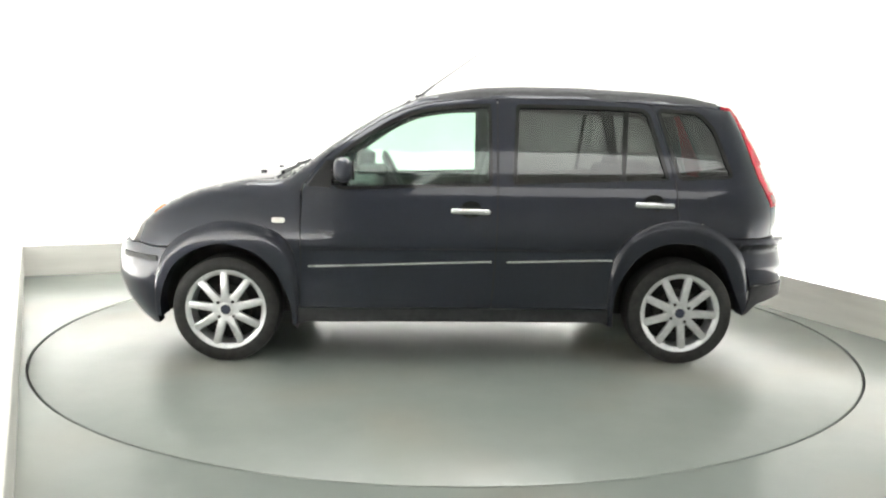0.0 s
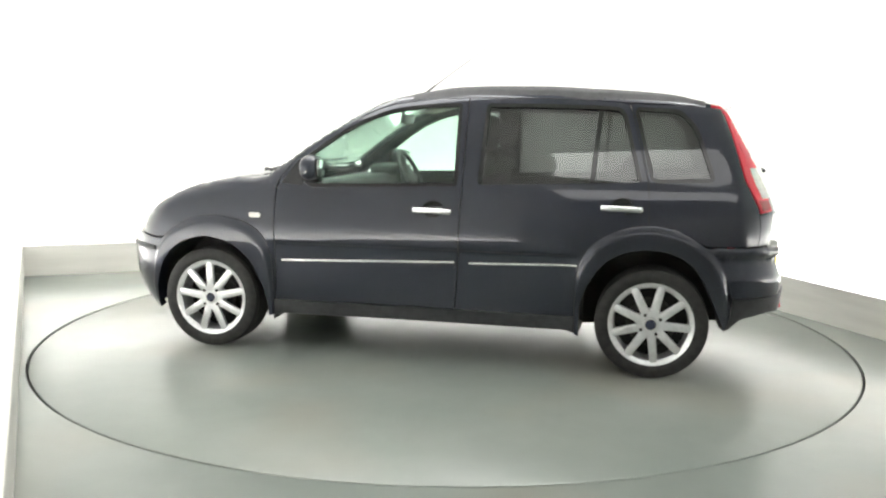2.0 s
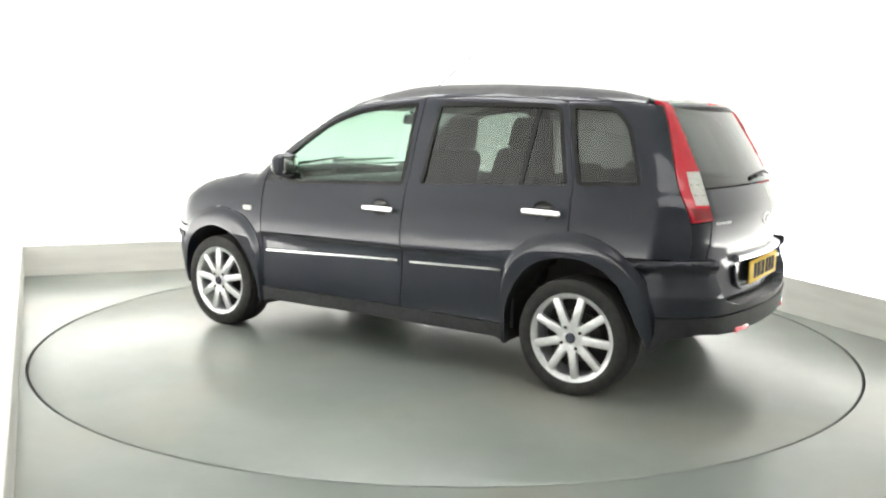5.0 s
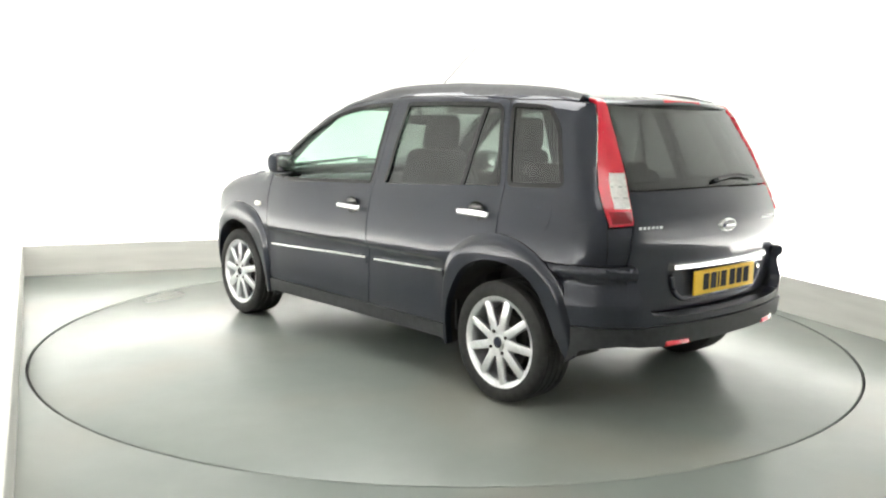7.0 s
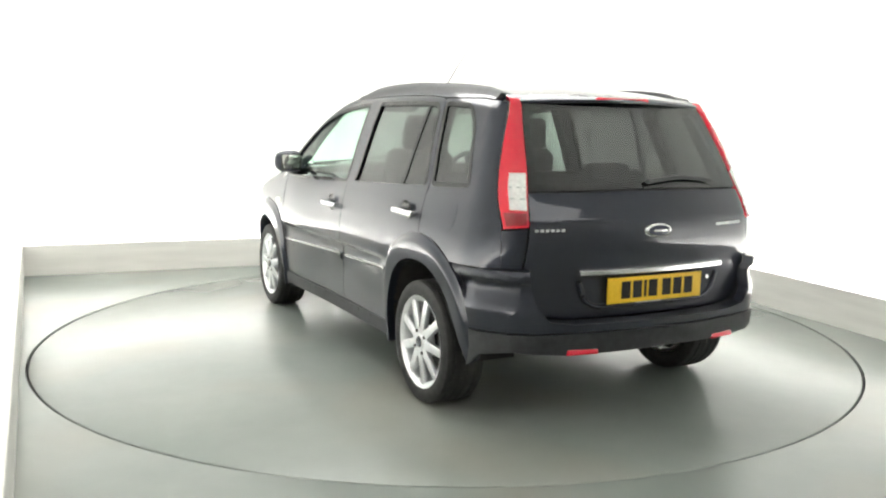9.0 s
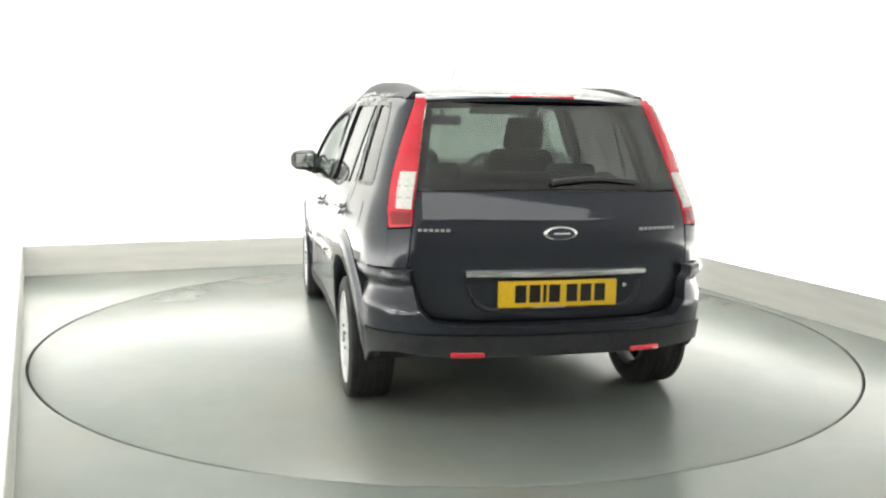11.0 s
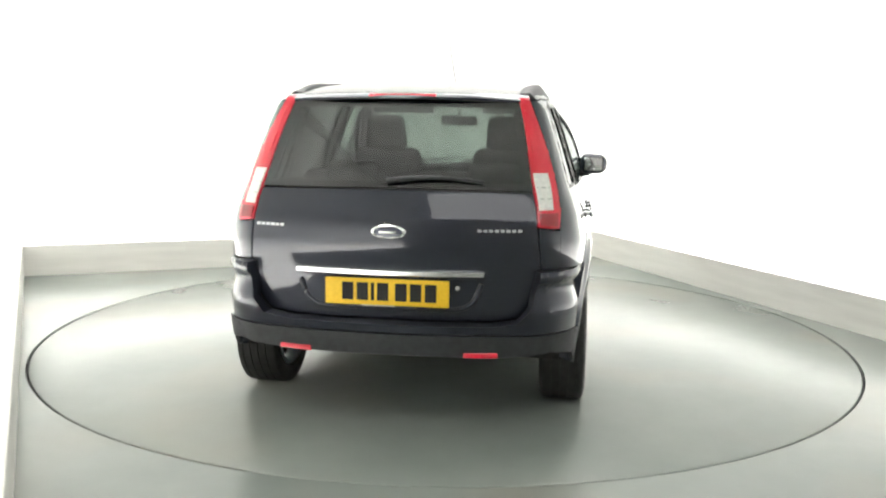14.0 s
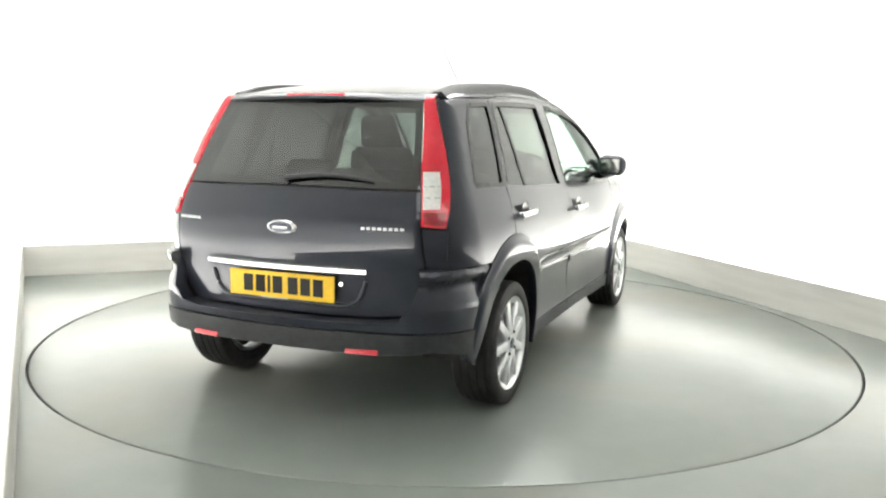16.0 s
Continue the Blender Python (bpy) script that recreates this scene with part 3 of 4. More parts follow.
def build_sides():
    for sg in (1, -1):
        # doors
        hole = dense(round_corners(FRONT_WINDOW, 0.018, 2), 0.05)
        d = panel("front_door", FRONT_DOOR, "side", PAINT, car, holes=[hole], sign=sg, grid=0.021)
        panel("window_pane", shrink(FRONT_WINDOW, 0.002), "side", CLEAR_GLASS, d, "clear green-tinted side window", thick=0.004, off=-0.010, edge=0, sign=sg)
        seal(d, FRONT_WINDOW, sg)
        hole = dense(round_corners(REAR_WINDOW, 0.018, 2), 0.05)
        r = panel("rear_door", REAR_DOOR, "side", PAINT, car, holes=[hole], sign=sg, grid=0.021)
        panel("window_pane", shrink(REAR_WINDOW, 0.002), "side", DARK_GLASS, r, "dark-tinted side window", thick=0.004, off=-0.010, edge=0, sign=sg)
        seal(r, REAR_WINDOW, sg)
        panel("window_divider", [(-0.930, 1.405), (-0.955, 1.405), (-0.925, 1.0), (-0.900, 1.0)], "side", GLOSS_BLACK, r, "slim black window divider", thick=0.014, off=-0.004, sign=sg)
        # handles
        for door, xe, z in ((d, -0.185, 0.840), (r, -1.178, 0.884)):
            handle(door, xe, z, sg)
        # mouldings
        for door, x0, x1, z0, z1 in ((d, 0.795, -0.198, 0.531, 0.563), (r, -0.280, -0.856, 0.562, 0.580)):
            strip = [(x0, z0 - 0.034), (x0, z0 + 0.004), (x1, z1 + 0.004), (x1, z1 - 0.034)]
            panel("moulding", strip, "side", PAINT, door, thick=0.02, off=0.012, sign=sg, edge=0.008)
            strip = [(x0, z0 - 0.003), (x0, z0 + 0.008), (x1, z1 + 0.008), (x1, z1 - 0.003)]
            panel("trim_strip", strip, "side", CHROME, door, "thin chrome strip", thick=0.018, off=0.019, sign=sg, edge=0.010)
        # pillars and cant rail round the doors
        line = top_line(0.86, -1.47, 40)
        low = [(-1.47, 1.41), (-1.40, 1.419), (-1.09, 1.427), (-0.898, 1.443), (-0.591, 1.452), (-0.23, 1.452)] + [(x, z + 0.006) for x, z in FRONT_DOOR_TOP[::-1]]
        low = low + [(0.815, 0.985), (0.835, 0.945)]
        panel("roof_rail_pillar", [(0.93, 0.945)] + line + low, "side", PAINT, car, sign=sg, thick=0.03)
        # quarter panel
        back = [(lamp_x(z) + 0.004, z) for z in np.linspace(1.40, 0.872, 14)]
        q = [(-1.088, 1.421), (-1.40, 1.413), (-1.465, 1.405)] + back + [(float(reach([(0.700, z)], "rear")[0, 0]), z) for z in (0.866, 0.80, 0.74, 0.706)] + [(-1.498, 0.705)]
        q += [(x, z + 0.002) for x, z in FLARE_R if x < -1.22 and z > 0.705] + [(-1.213, 0.800)] + [(-1.203, 1.01), (-1.156, 1.2), (-1.109, 1.37)]
        p = panel("quarter_panel", q, "side", PAINT, car, holes=[dense(QUARTER_WINDOW, 0.05)], sign=sg)
        corner = [(0.628, 0.706), (0.699, 0.706), (0.699, 0.864), (0.655, 0.868), (0.612, 0.876)]
        panel("rear_corner_panel", corner, "rear", PAINT, car, thick=0.03, sign=sg, edge=0.002)
        panel("window_pane", shrink(QUARTER_WINDOW, 0.002), "side", DARK_GLASS, p, "dark-tinted quarter window", thick=0.004, off=-0.006, edge=0, sign=sg)
        seal(p, QUARTER_WINDOW, sg)
        # front wing
        top = [(x, topz(x, 0.67)) for x in np.linspace(0.90, 1.62, 14)]
        w = [(0.834, 0.938), (0.875, 0.975)] + top + spline([(1.68, 0.79), (1.715, 0.72), (1.74, 0.645)], 4) + [(1.62, 0.632), (1.556, 0.632)]
        w += [(x, z + 0.002) for x, z in FLARE_F[::-1] if z > 0.31 and x < 1.548] + [(0.8525, 0.303)] + [(0.848, 0.303), (0.837, 0.58)]
        panel("front_wing", w, "side", PAINT, car, sign=sg)
        panel("side_repeater", round_corners([(0.985, 0.768), (0.985, 0.796), (0.915, 0.796), (0.915, 0.768)], 0.012), "side", WHITE_LENS, car, "small white side repeater lamp", thick=0.015, off=0.008, sign=sg)
        # arch flares
        arch_flare(LIP_F, FLARE_F, sg)
        arch_flare(LIP_R, FLARE_R, sg)
        # sill cladding
        panel("sill", [(0.866, 0.205), (0.866, 0.298), (-0.86, 0.298), (-0.872, 0.203), (-0.80, 0.226), (0.80, 0.222)], "side", PLASTIC, car, "dark grey plastic sill cladding", sign=sg, off=0.006, thick=0.05, edge=0.012)
        # mud flaps
        box("mud_flap", (0.012, 0.15, 0.12), (0.875, sg * 0.72, 0.238), PLASTIC, car, turn=(0, 8, 0))


def seal(parent, outline, sg):
    ring = round_corners(outline, 0.018, 2)
    inner = shrink(ring, 0.016)
    v, f, ln = panel_data(shrink(ring, -0.004), "side", holes=[dense(inner, 0.05)], thick=0.014, off=0.003, edge=0.004, sign=sg)
    join_panels("window_seal", [(v, f, ln)], GLOSS_BLACK, parent, "black rubber window seal")


def handle(door, xe, z, sg):
    y = float(reach([(xe + 0.1, z)], "side")[0, 1])
    # raised black disc paints in the dark of a hollow behind the handle
    bm = bmesh.new()
    n = 18
    ring = [bm.verts.new((xe + 0.105 + 0.058 * math.cos(2 * math.pi * i / n), sg * (y + 0.008), z + 0.010 + 0.046 * math.sin(2 * math.pi * i / n))) for i in range(n)]
    inner = [bm.verts.new((xe + 0.105 + 0.045 * math.cos(2 * math.pi * i / n), sg * (y + 0.004), z + 0.010 + 0.034 * math.sin(2 * math.pi * i / n))) for i in range(n)]
    for i in range(n):
        j = (i + 1) % n
        bm.faces.new((ring[i], ring[j], inner[j], inner[i]))
    bm.faces.new(inner)
    part("handle_dark_disc", bm, GLOSS_BLACK, door, "raised black disc painting the dark hollow behind the handle")
    box("door_handle", (0.215, 0.022, 0.030), (xe + 0.1075, sg * (y + 0.030), z), CHROME, door, "chrome pull handle", bevel=0.010, segments=3, turn=(0, -1.2, 0))
    for dx in (0.02, 0.195):
        box("handle_post", (0.03, 0.05, 0.022), (xe + dx, sg * (y + 0.012), z), CHROME, door)


build_sides()
panel("fuel_flap", round_corners([(-1.375, 0.835), (-1.375, 0.965), (-1.505, 0.965), (-1.505, 0.835)], 0.05), "side", PAINT, car, "rounded fuel filler flap", thick=0.006, off=0.003, edge=0.004)


def build_top():
    xs = np.linspace(0.23, -1.555, 26)
    out = [(x, roof_edge(x)) for x in xs] + [(x, -roof_edge(x)) for x in xs[::-1]]
    panel("roof", out, "top", PAINT, car, thick=0.025, grid=0.08)
    xs = np.linspace(0.26, 0.905, 14)
    out = [(x, roof_edge(x) - 0.006) for x in xs] + [(0.955, 0.35), (0.97, 0.0), (0.955, -0.35)] + [(x, -roof_edge(x) + 0.006) for x in xs[::-1]]
    w = panel("windscreen", out, "top", CLEAR_GLASS, car, "clear green-tinted windscreen", thick=0.005, off=-0.002, grid=0.08, edge=0)
    inner = shrink(out, 0.022)
    v, f, ln = panel_data(out, "top", holes=[dense(inner, 0.06)], thick=0.004, off=0.003, grid=0.08)
    join_panels("screen_border", [(v, f, ln)], GLOSS_BLACK, w, "black border of the windscreen")
    # bonnet and scuttle
    out = [(1.0, 0.655), (1.0, -0.655), (1.60, -0.655), (1.72, -0.52), (1.80, -0.28), (1.82, 0.0), (1.80, 0.28), (1.72, 0.52), (1.60, 0.655)]
    panel("bonnet", out, "top", PAINT, car, thick=0.025, grid=0.08)
    out = [(0.995, 0.655), (0.995, -0.655), (0.915, -0.68), (0.96, -0.35), (0.975, 0.0), (0.96, 0.35), (0.915, 0.68)]
    panel("scuttle", out, "top", PLASTIC, car, "black plastic scuttle below the windscreen", thick=0.02, off=-0.008)
    for y0, y1 in ((0.60, 0.02), (0.05, -0.52)):
        pts = [(0.965 - 0.012 * k, y0 + (y1 - y0) * k / 6, 0) for k in range(7)]
        pts = [(x, y, topz(x, y) + 0.022) for x, y, _ in pts]
        tube("wiper_arm", pts, 0.012, PLASTIC, car, "black windscreen wiper arm", ends=0.006)
    for y in (0.30, -0.30):
        box("washer_nozzle", (0.035, 0.022, 0.014), (1.13, y, topz(1.13, y) + 0.005), PLASTIC, car, bevel=0.004)
    # roof rails; the wide outer skirt is added to darken the shoulder's bright reflection
    for sg in (1, -1):
        bm = bmesh.new()
        rings = []
        for i in range(25):
            x = 0.10 - 1.57 * i / 24
            tall = 0.016 * min(1.0, 0.15 + i / 4, 0.15 + (24 - i) / 2.5)
            y = roof_edge(x) - 0.026
            z = topz(x, y)
            rings.append([bm.verts.new((x, sg * (y + dy), z + dz)) for dy, dz in ((-0.014, -0.012), (-0.012, tall * 0.8), (-0.004, tall), (0.010, tall), (0.034, topz(x, y + 0.034) - z + 0.009), (0.062, topz(x, y + 0.062) - z - 0.004))])
        for a, b in zip(rings, rings[1:]):
            for k in range(6):
                bm.faces.new((a[k], a[(k + 1) % 6], b[(k + 1) % 6], b[k]))
        bm.faces.new(rings[0])
        bm.faces.new(rings[-1])
        part("roof_rail", bm, PLASTIC, car, "dark roof rail, its outer skirt widened to darken the roof shoulder", 50)
    # aerial
    box("aerial_base", (0.07, 0.035, 0.022), (0.205, 0, topz(0.205, 0) + 0.006), PLASTIC, car, bevel=0.008)
    tube("aerial_foot", [(0.21, 0, topz(0.21, 0) + 0.010), (0.12, 0, 1.548)], 0.0075, PLASTIC, car, "black flexible aerial foot", ends=0.005)
    tube("aerial", [(0.21, 0, topz(0.21, 0) + 0.012), (0.12, 0, 1.548), (-0.20, 0, 1.775)], 0.0042, DARK_METAL, car, "thin whip aerial", ends=0.0018)


build_top()


def build_tail():
    # tailgate below the glass
    low = [(-0.43, 0.487), (0.43, 0.487), (0.532, 0.503), (0.585, 0.56), (0.614, 0.64), (0.620, 0.72), (0.604, 0.876)]
    right = [(float(lamp_in(z)) - 0.004, z) for z in np.linspace(0.885, 1.018, 5)]
    out = low + right + [(0.0, 1.026)] + [(-y, z) for y, z in right[::-1]] + [(-y, z) for y, z in low[:1:-1]]
    gate = panel("tailgate", out, "rear", PAINT, car, thick=0.03)
    ys = np.linspace(1.026, 1.398, 10)
    gl = [(float(lamp_in(z)) - 0.004, z) for z in ys]
    out = gl + [(0.0, 1.408)] + [(-y, z) for y, z in gl[::-1]] + [(0.0, 1.034)]
    pane = panel("rear_window", out, "rear", REAR_GLASS, gate, "dark-tinted tailgate window", thick=0.005, off=-0.001, edge=0)
    v, f, ln = panel_data(out, "rear", holes=[dense(shrink(out, 0.03), 0.06)], thick=0.003, off=-0.0075, edge=0)
    join_panels("window_border", [(v, f, ln)], GLOSS_BLACK, pane, "black border of the tailgate window")
    # spoiler lip above the glass
    bm = bmesh.new()
    rings = []
    for i in range(21):
        y = -0.53 + 1.06 * i / 20
        bow = 0.29 * y * y
        drop = 0.07 * y * y
        prof = [(-1.545, 1.428), (-1.60, 1.432), (-1.634, 1.422), (-1.644, 1.413), (-1.642, 1.405), (-1.620, 1.400), (-1.560, 1.397)]
        rings.append([bm.verts.new((x + bow * (0.2 if x > -1.57 else 1.0), y, z - drop * 0.8)) for x, z in prof])
    for a, b in zip(rings, rings[1:]):
        for k in range(7):
            bm.faces.new((a[k], a[(k + 1) % 7], b[(k + 1) % 7], b[k]))
    bm.faces.new(rings[0])
    bm.faces.new(rings[-1])
    sp = part("spoiler", bm, PAINT, gate, "", 50)
    box("brake_light", (0.02, 0.295, 0.022), (-1.6275, 0, 1.4145), RED_LENS, sp, "red high-level brake light", bevel=0.006)
    # tail lamps
    for sg in (1, -1):
        o, i_ = LAMP_OUT, LAMP_IN
        out = spline(o, 5) + spline(i_[::-1], 5)
        lamp = panel("tail_lamp", out, "rear", RED_LENS, car, "tall red tail lamp with white lower lens", thick=0.022, off=0.006, sign=sg, grid=0.03, edge=0.012)
        z0, z1 = 0.948, 1.096
        ins = [(float(lamp_out(z)) - 0.030, z) for z in np.linspace(z0, z1, 6)] + [(float(lamp_in(z)) + 0.006, z) for z in np.linspace(z1, z0, 6)]
        panel("white_lens", ins, "rear", WHITE_LENS, lamp, "frosted white reversing lens", thick=0.012, off=0.009, sign=sg, grid=0.03)
        low = [(float(lamp_out(z)) - 0.010, z) for z in np.linspace(0.884, 0.936, 4)] + [(float(lamp_in(z)) + 0.008, z) for z in np.linspace(0.936, 0.890, 4)]
        panel("lower_lens", low, "rear", DEEP_RED, lamp, "deep red lower lens", thick=0.012, off=0.008, sign=sg, grid=0.03)
        mid = [(float(lamp_out(z)) - 0.016, z) for z in np.linspace(1.108, 1.385, 8)] + [(float(lamp_in(z)) + 0.013, z) for z in np.linspace(1.385, 1.108, 8)]
        panel("upper_lens", mid, "rear", RED_LENS, lamp, "raised red upper lens", thick=0.012, off=0.010, sign=sg, grid=0.03, edge=0.008)
        for z in (0.992, 1.038):
            ins = [(float(lamp_out(z)) - 0.032, z - 0.003), (float(lamp_out(z)) - 0.032, z + 0.003), (float(lamp_in(z)) + 0.008, z + 0.003), (float(lamp_in(z)) + 0.008, z - 0.003)]
            panel("lens_rib", ins, "rear", HEADLINING, lamp, thick=0.01, off=0.0105, sign=sg)
    # plate recess, chrome bar, plate
    x0 = -1.905
    prof = [(-0.375, 0.665), (0.375, 0.665), (0.352, 0.565), (0.30, 0.535), (-0.30, 0.535), (-0.352, 0.565)]
    panel("plate_surround", round_corners(prof, 0.02), "rear", PAINT, gate, "raised plate surround", thick=0.02, off=0.008, edge=0.008)
    rim_line = round_corners([(0.392, 0.676), (0.352, 0.568), (0.300, 0.536), (-0.300, 0.536), (-0.352, 0.568), (-0.392, 0.676)], 0.03, 5)[5:-5]
    pts = reach(rim_line, "rear")
    pts = pts + normals(pts) * 0.010
    tube("surround_rim", [tuple(p) for p in pts], 0.011, PAINT, gate, "rounded rim of the plate recess")
    bm = bmesh.new()
    rings = []
    for k in range(17):
        y = -0.395 + 0.79 * k / 16
        x = float(reach([(y, 0.69)], "rear")[0, 0])
        rings.append([bm.verts.new((x + dx, y, 0.690 + dz)) for dx, dz in ((0.01, 0.018), (-0.018, 0.018), (-0.034, 0.006), (-0.034, -0.010), (-0.020, -0.018), (0.01, -0.018))])
    for a, b in zip(rings, rings[1:]):
        for k in range(6):
            bm.faces.new((a[k], a[(k + 1) % 6], b[(k + 1) % 6], b[k]))
    bm.faces.new(rings[0])
    bm.faces.new(rings[-1])
    part("tailgate_bar", bm, CHROME, gate, "chrome bar above the number plate", 40)
    xp = x0 - 0.008
    pl = box("number_plate", (0.008, 0.52, 0.111), (xp, 0.004, 0.606), PLATE, gate, "yellow number plate with plain dark bars", bevel=0.002)
    for y in (0.168, 0.106, 0.063, 0.020, -0.056, -0.118, -0.180):
        w = 0.014 if abs(y - 0.063) < 0.01 else 0.048
        box("plate_bar", (0.002, w, 0.074), (xp - 0.0045, y, 0.607), INK, pl, "plain dark bar", bevel=0)
    bm = bmesh.new()
    add_box(bm, (0.003, 0.30, 0.014), (xp + 0.002, 0.03, 0.549))
    part("plate_holder", bm, PLASTIC, gate)
    bm = bmesh.new()
    add_box(bm, (0.003, 0.14, 0.008), (xp - 0.001, 0.04, 0.550))
    part("dealer_strip", bm, HEADLINING, gate, "small pale strip below the plate")
    bm = lathe([(0.0, -0.004), (0.009, -0.004), (0.010, 0.0), (0.010, 0.02)], 14)
    lk = part("tailgate_lock", bm, CHROME, gate, "round chrome lock")
    lk.matrix_basis = pose(xp - 0.002, -0.290, 0.635, 0, 0, -90)
    # badges
    bm = lathe([(0.0, -0.010), (0.060, -0.008), (0.072, -0.002), (0.076, 0.004), (0.076, 0.01)], 28)
    for v in bm.verts:
        v.co.z *= 0.42
    rim = part("oval_badge", bm, CHROME, gate, "oval badge with a chrome rim")
    xb = float(reach([(0, 0.856)], "rear")[0, 0])
    rim.matrix_basis = pose(xb, 0.0, 0.856, 0, 0, -90)
    bm = lathe([(0.0, -0.0125), (0.056, -0.0105), (0.064, -0.005)], 28)
    for v in bm.verts:
        v.co.z *= 0.40
    part("badge_face", bm, BADGE, rim, "plain dark oval face")
    bm = bmesh.new()
    add_box(bm, (0.072, 0.003, 0.008), (0, -0.013, 0), bevel=0.001)
    part("badge_mark", bm, CHROME, rim)
    for name, y0, step, z, count in (("model_mark", 0.578, 0.0225, 0.868, 6), ("trim_mark", -0.372, 0.0232, 0.868, 8)):
        bm = bmesh.new()
        for i in range(count):
            y = y0 - step * i
            x = float(reach([(y, z)], "rear")[0, 0])
            add_box(bm, (0.004, 0.0165, 0.011), (x - 0.001, y, z), bevel=0.001)
        part(name, bm, SATIN, gate, "row of small satin silver bars")
    # wiper
    pts = []
    for k in range(8):
        y = 0.02 - 0.40 * k / 7
        z = 1.062 + 0.016 * math.sin(k / 7 * math.pi)
        pts.append((float(reach([(y, z)], "rear")[0, 0]) - 0.018, y, z))
    tube("rear_wiper", pts, 0.012, PLASTIC, gate, "black rear wiper", ends=0.005)
    # bumper: painted top, dark foot, wrapped to the flares
    T = 0.075

    def shelf(p):
        """The bumper's rounded upper shelf stands proud of the face below it."""
        u = np.clip((p[:, 1] - 0.640) / 0.022, 0, 1)
        v = np.clip((p[:, 1] - 0.684) / 0.016, 0, 1)
        w = np.clip((p[:, 1] - 0.52) / 0.12, 0, 1)
        return 0.006 - 0.032 * w * w * (3 - 2 * w) + 0.020 * u * u * (3 - 2 * u) - 0.010 * v * v

    up = [(0.43, 0.480), (0.537, 0.494), (0.592, 0.552), (0.622, 0.635), (0.630, 0.700), (0.66, 0.700)]
    lowr = [(0.66, 0.447), (0.0, 0.447)]
    out = [(-0.43, 0.480)] + up + lowr + [(-0.66, 0.447)] + [(-y, z) for y, z in up[:0:-1]]
    pieces = [panel_data(out, "rear", tail=T, thick=0.05, grid=0.018, edge=0.0, off=shelf)]
    for sg in (1, -1):
        edge_x = [(float(reach([(0.66, z)], "rear", T)[0, 0]), z) for z in np.linspace(0.700, 0.447, 9)]
        so = [(-1.502, 0.700), (-1.60, 0.700)] + edge_x + [(-1.75, 0.444), (-1.636, 0.440), (-1.634, 0.46), (-1.590, 0.598)]
        pieces.append(panel_data(so, "side", tail=T, thick=0.05, grid=0.018, edge=0.0, off=shelf, sign=sg))
    bumper = join_panels("rear_bumper", pieces, PAINT, car, "grey painted rear bumper with dark lower edge")
    # ledge that closes the bumper's top towards the tailgate
    bm = bmesh.new()
    prof = [(-0.630, 0.700), (-0.622, 0.630), (-0.592, 0.546), (-0.537, 0.488), (-0.43, 0.474), (0.43, 0.474), (0.537, 0.488), (0.592, 0.546), (0.622, 0.630), (0.630, 0.700)]
    ra, rb = [], []
    for y, z in dense(prof)[:-1]:
        if z > 0.66:
            continue
        xo = float(reach([(y, z)], "rear", T)[0, 0]) + 0.012 + 0.030 * min(1.0, max(0.0, (z - 0.52) / 0.12))
        ra.append(bm.verts.new((xo, y, z)))
        rb.append(bm.verts.new((xo + 0.08, y, z + 0.004)))
    for k in range(len(ra) - 1):
        bm.faces.new((ra[k], ra[k + 1], rb[k + 1], rb[k]))
    part("bumper_ledge", bm, PLASTIC, bumper)
    pieces = []
    foot = [(-0.66, 0.442), (0.0, 0.442), (0.66, 0.442), (0.66, 0.365), (0.46, 0.350), (0.0, 0.355), (-0.46, 0.350), (-0.66, 0.365)]
    pieces.append(panel_data(foot, "rear", tail=T - 0.004, thick=0.06, grid=0.04, edge=0.010, off=0.020))
    for sg in (1, -1):
        edge_x = [(float(reach([(0.66, z)], "rear", T - 0.004)[0, 0]), z) for z in np.linspace(0.442, 0.365, 4)]
        so = [(-1.640, 0.436), (-1.75, 0.440)] + edge_x + [(-1.68, 0.335), (-1.63, 0.285), (-1.602, 0.268), (-1.620, 0.30), (-1.636, 0.36)]
        pieces.append(panel_data(so, "side", tail=T - 0.004, thick=0.02, grid=0.03, edge=0.010, off=0.020, sign=sg))
    join_panels("bumper_foot", pieces, PLASTIC, bumper, "dark grey plastic lower edge")
    for sg in (1, -1):
        y = sg * 0.39
        x = float(reach([(0.39, 0.38)], "rear", T)[0, 0])
        box("reflector", (0.02, 0.142, 0.024), (x - 0.010, y, 0.360), RED_LENS, bumper, "small red bumper reflector", bevel=0.005, turn=(0, 20, -sg * 9))


build_tail()


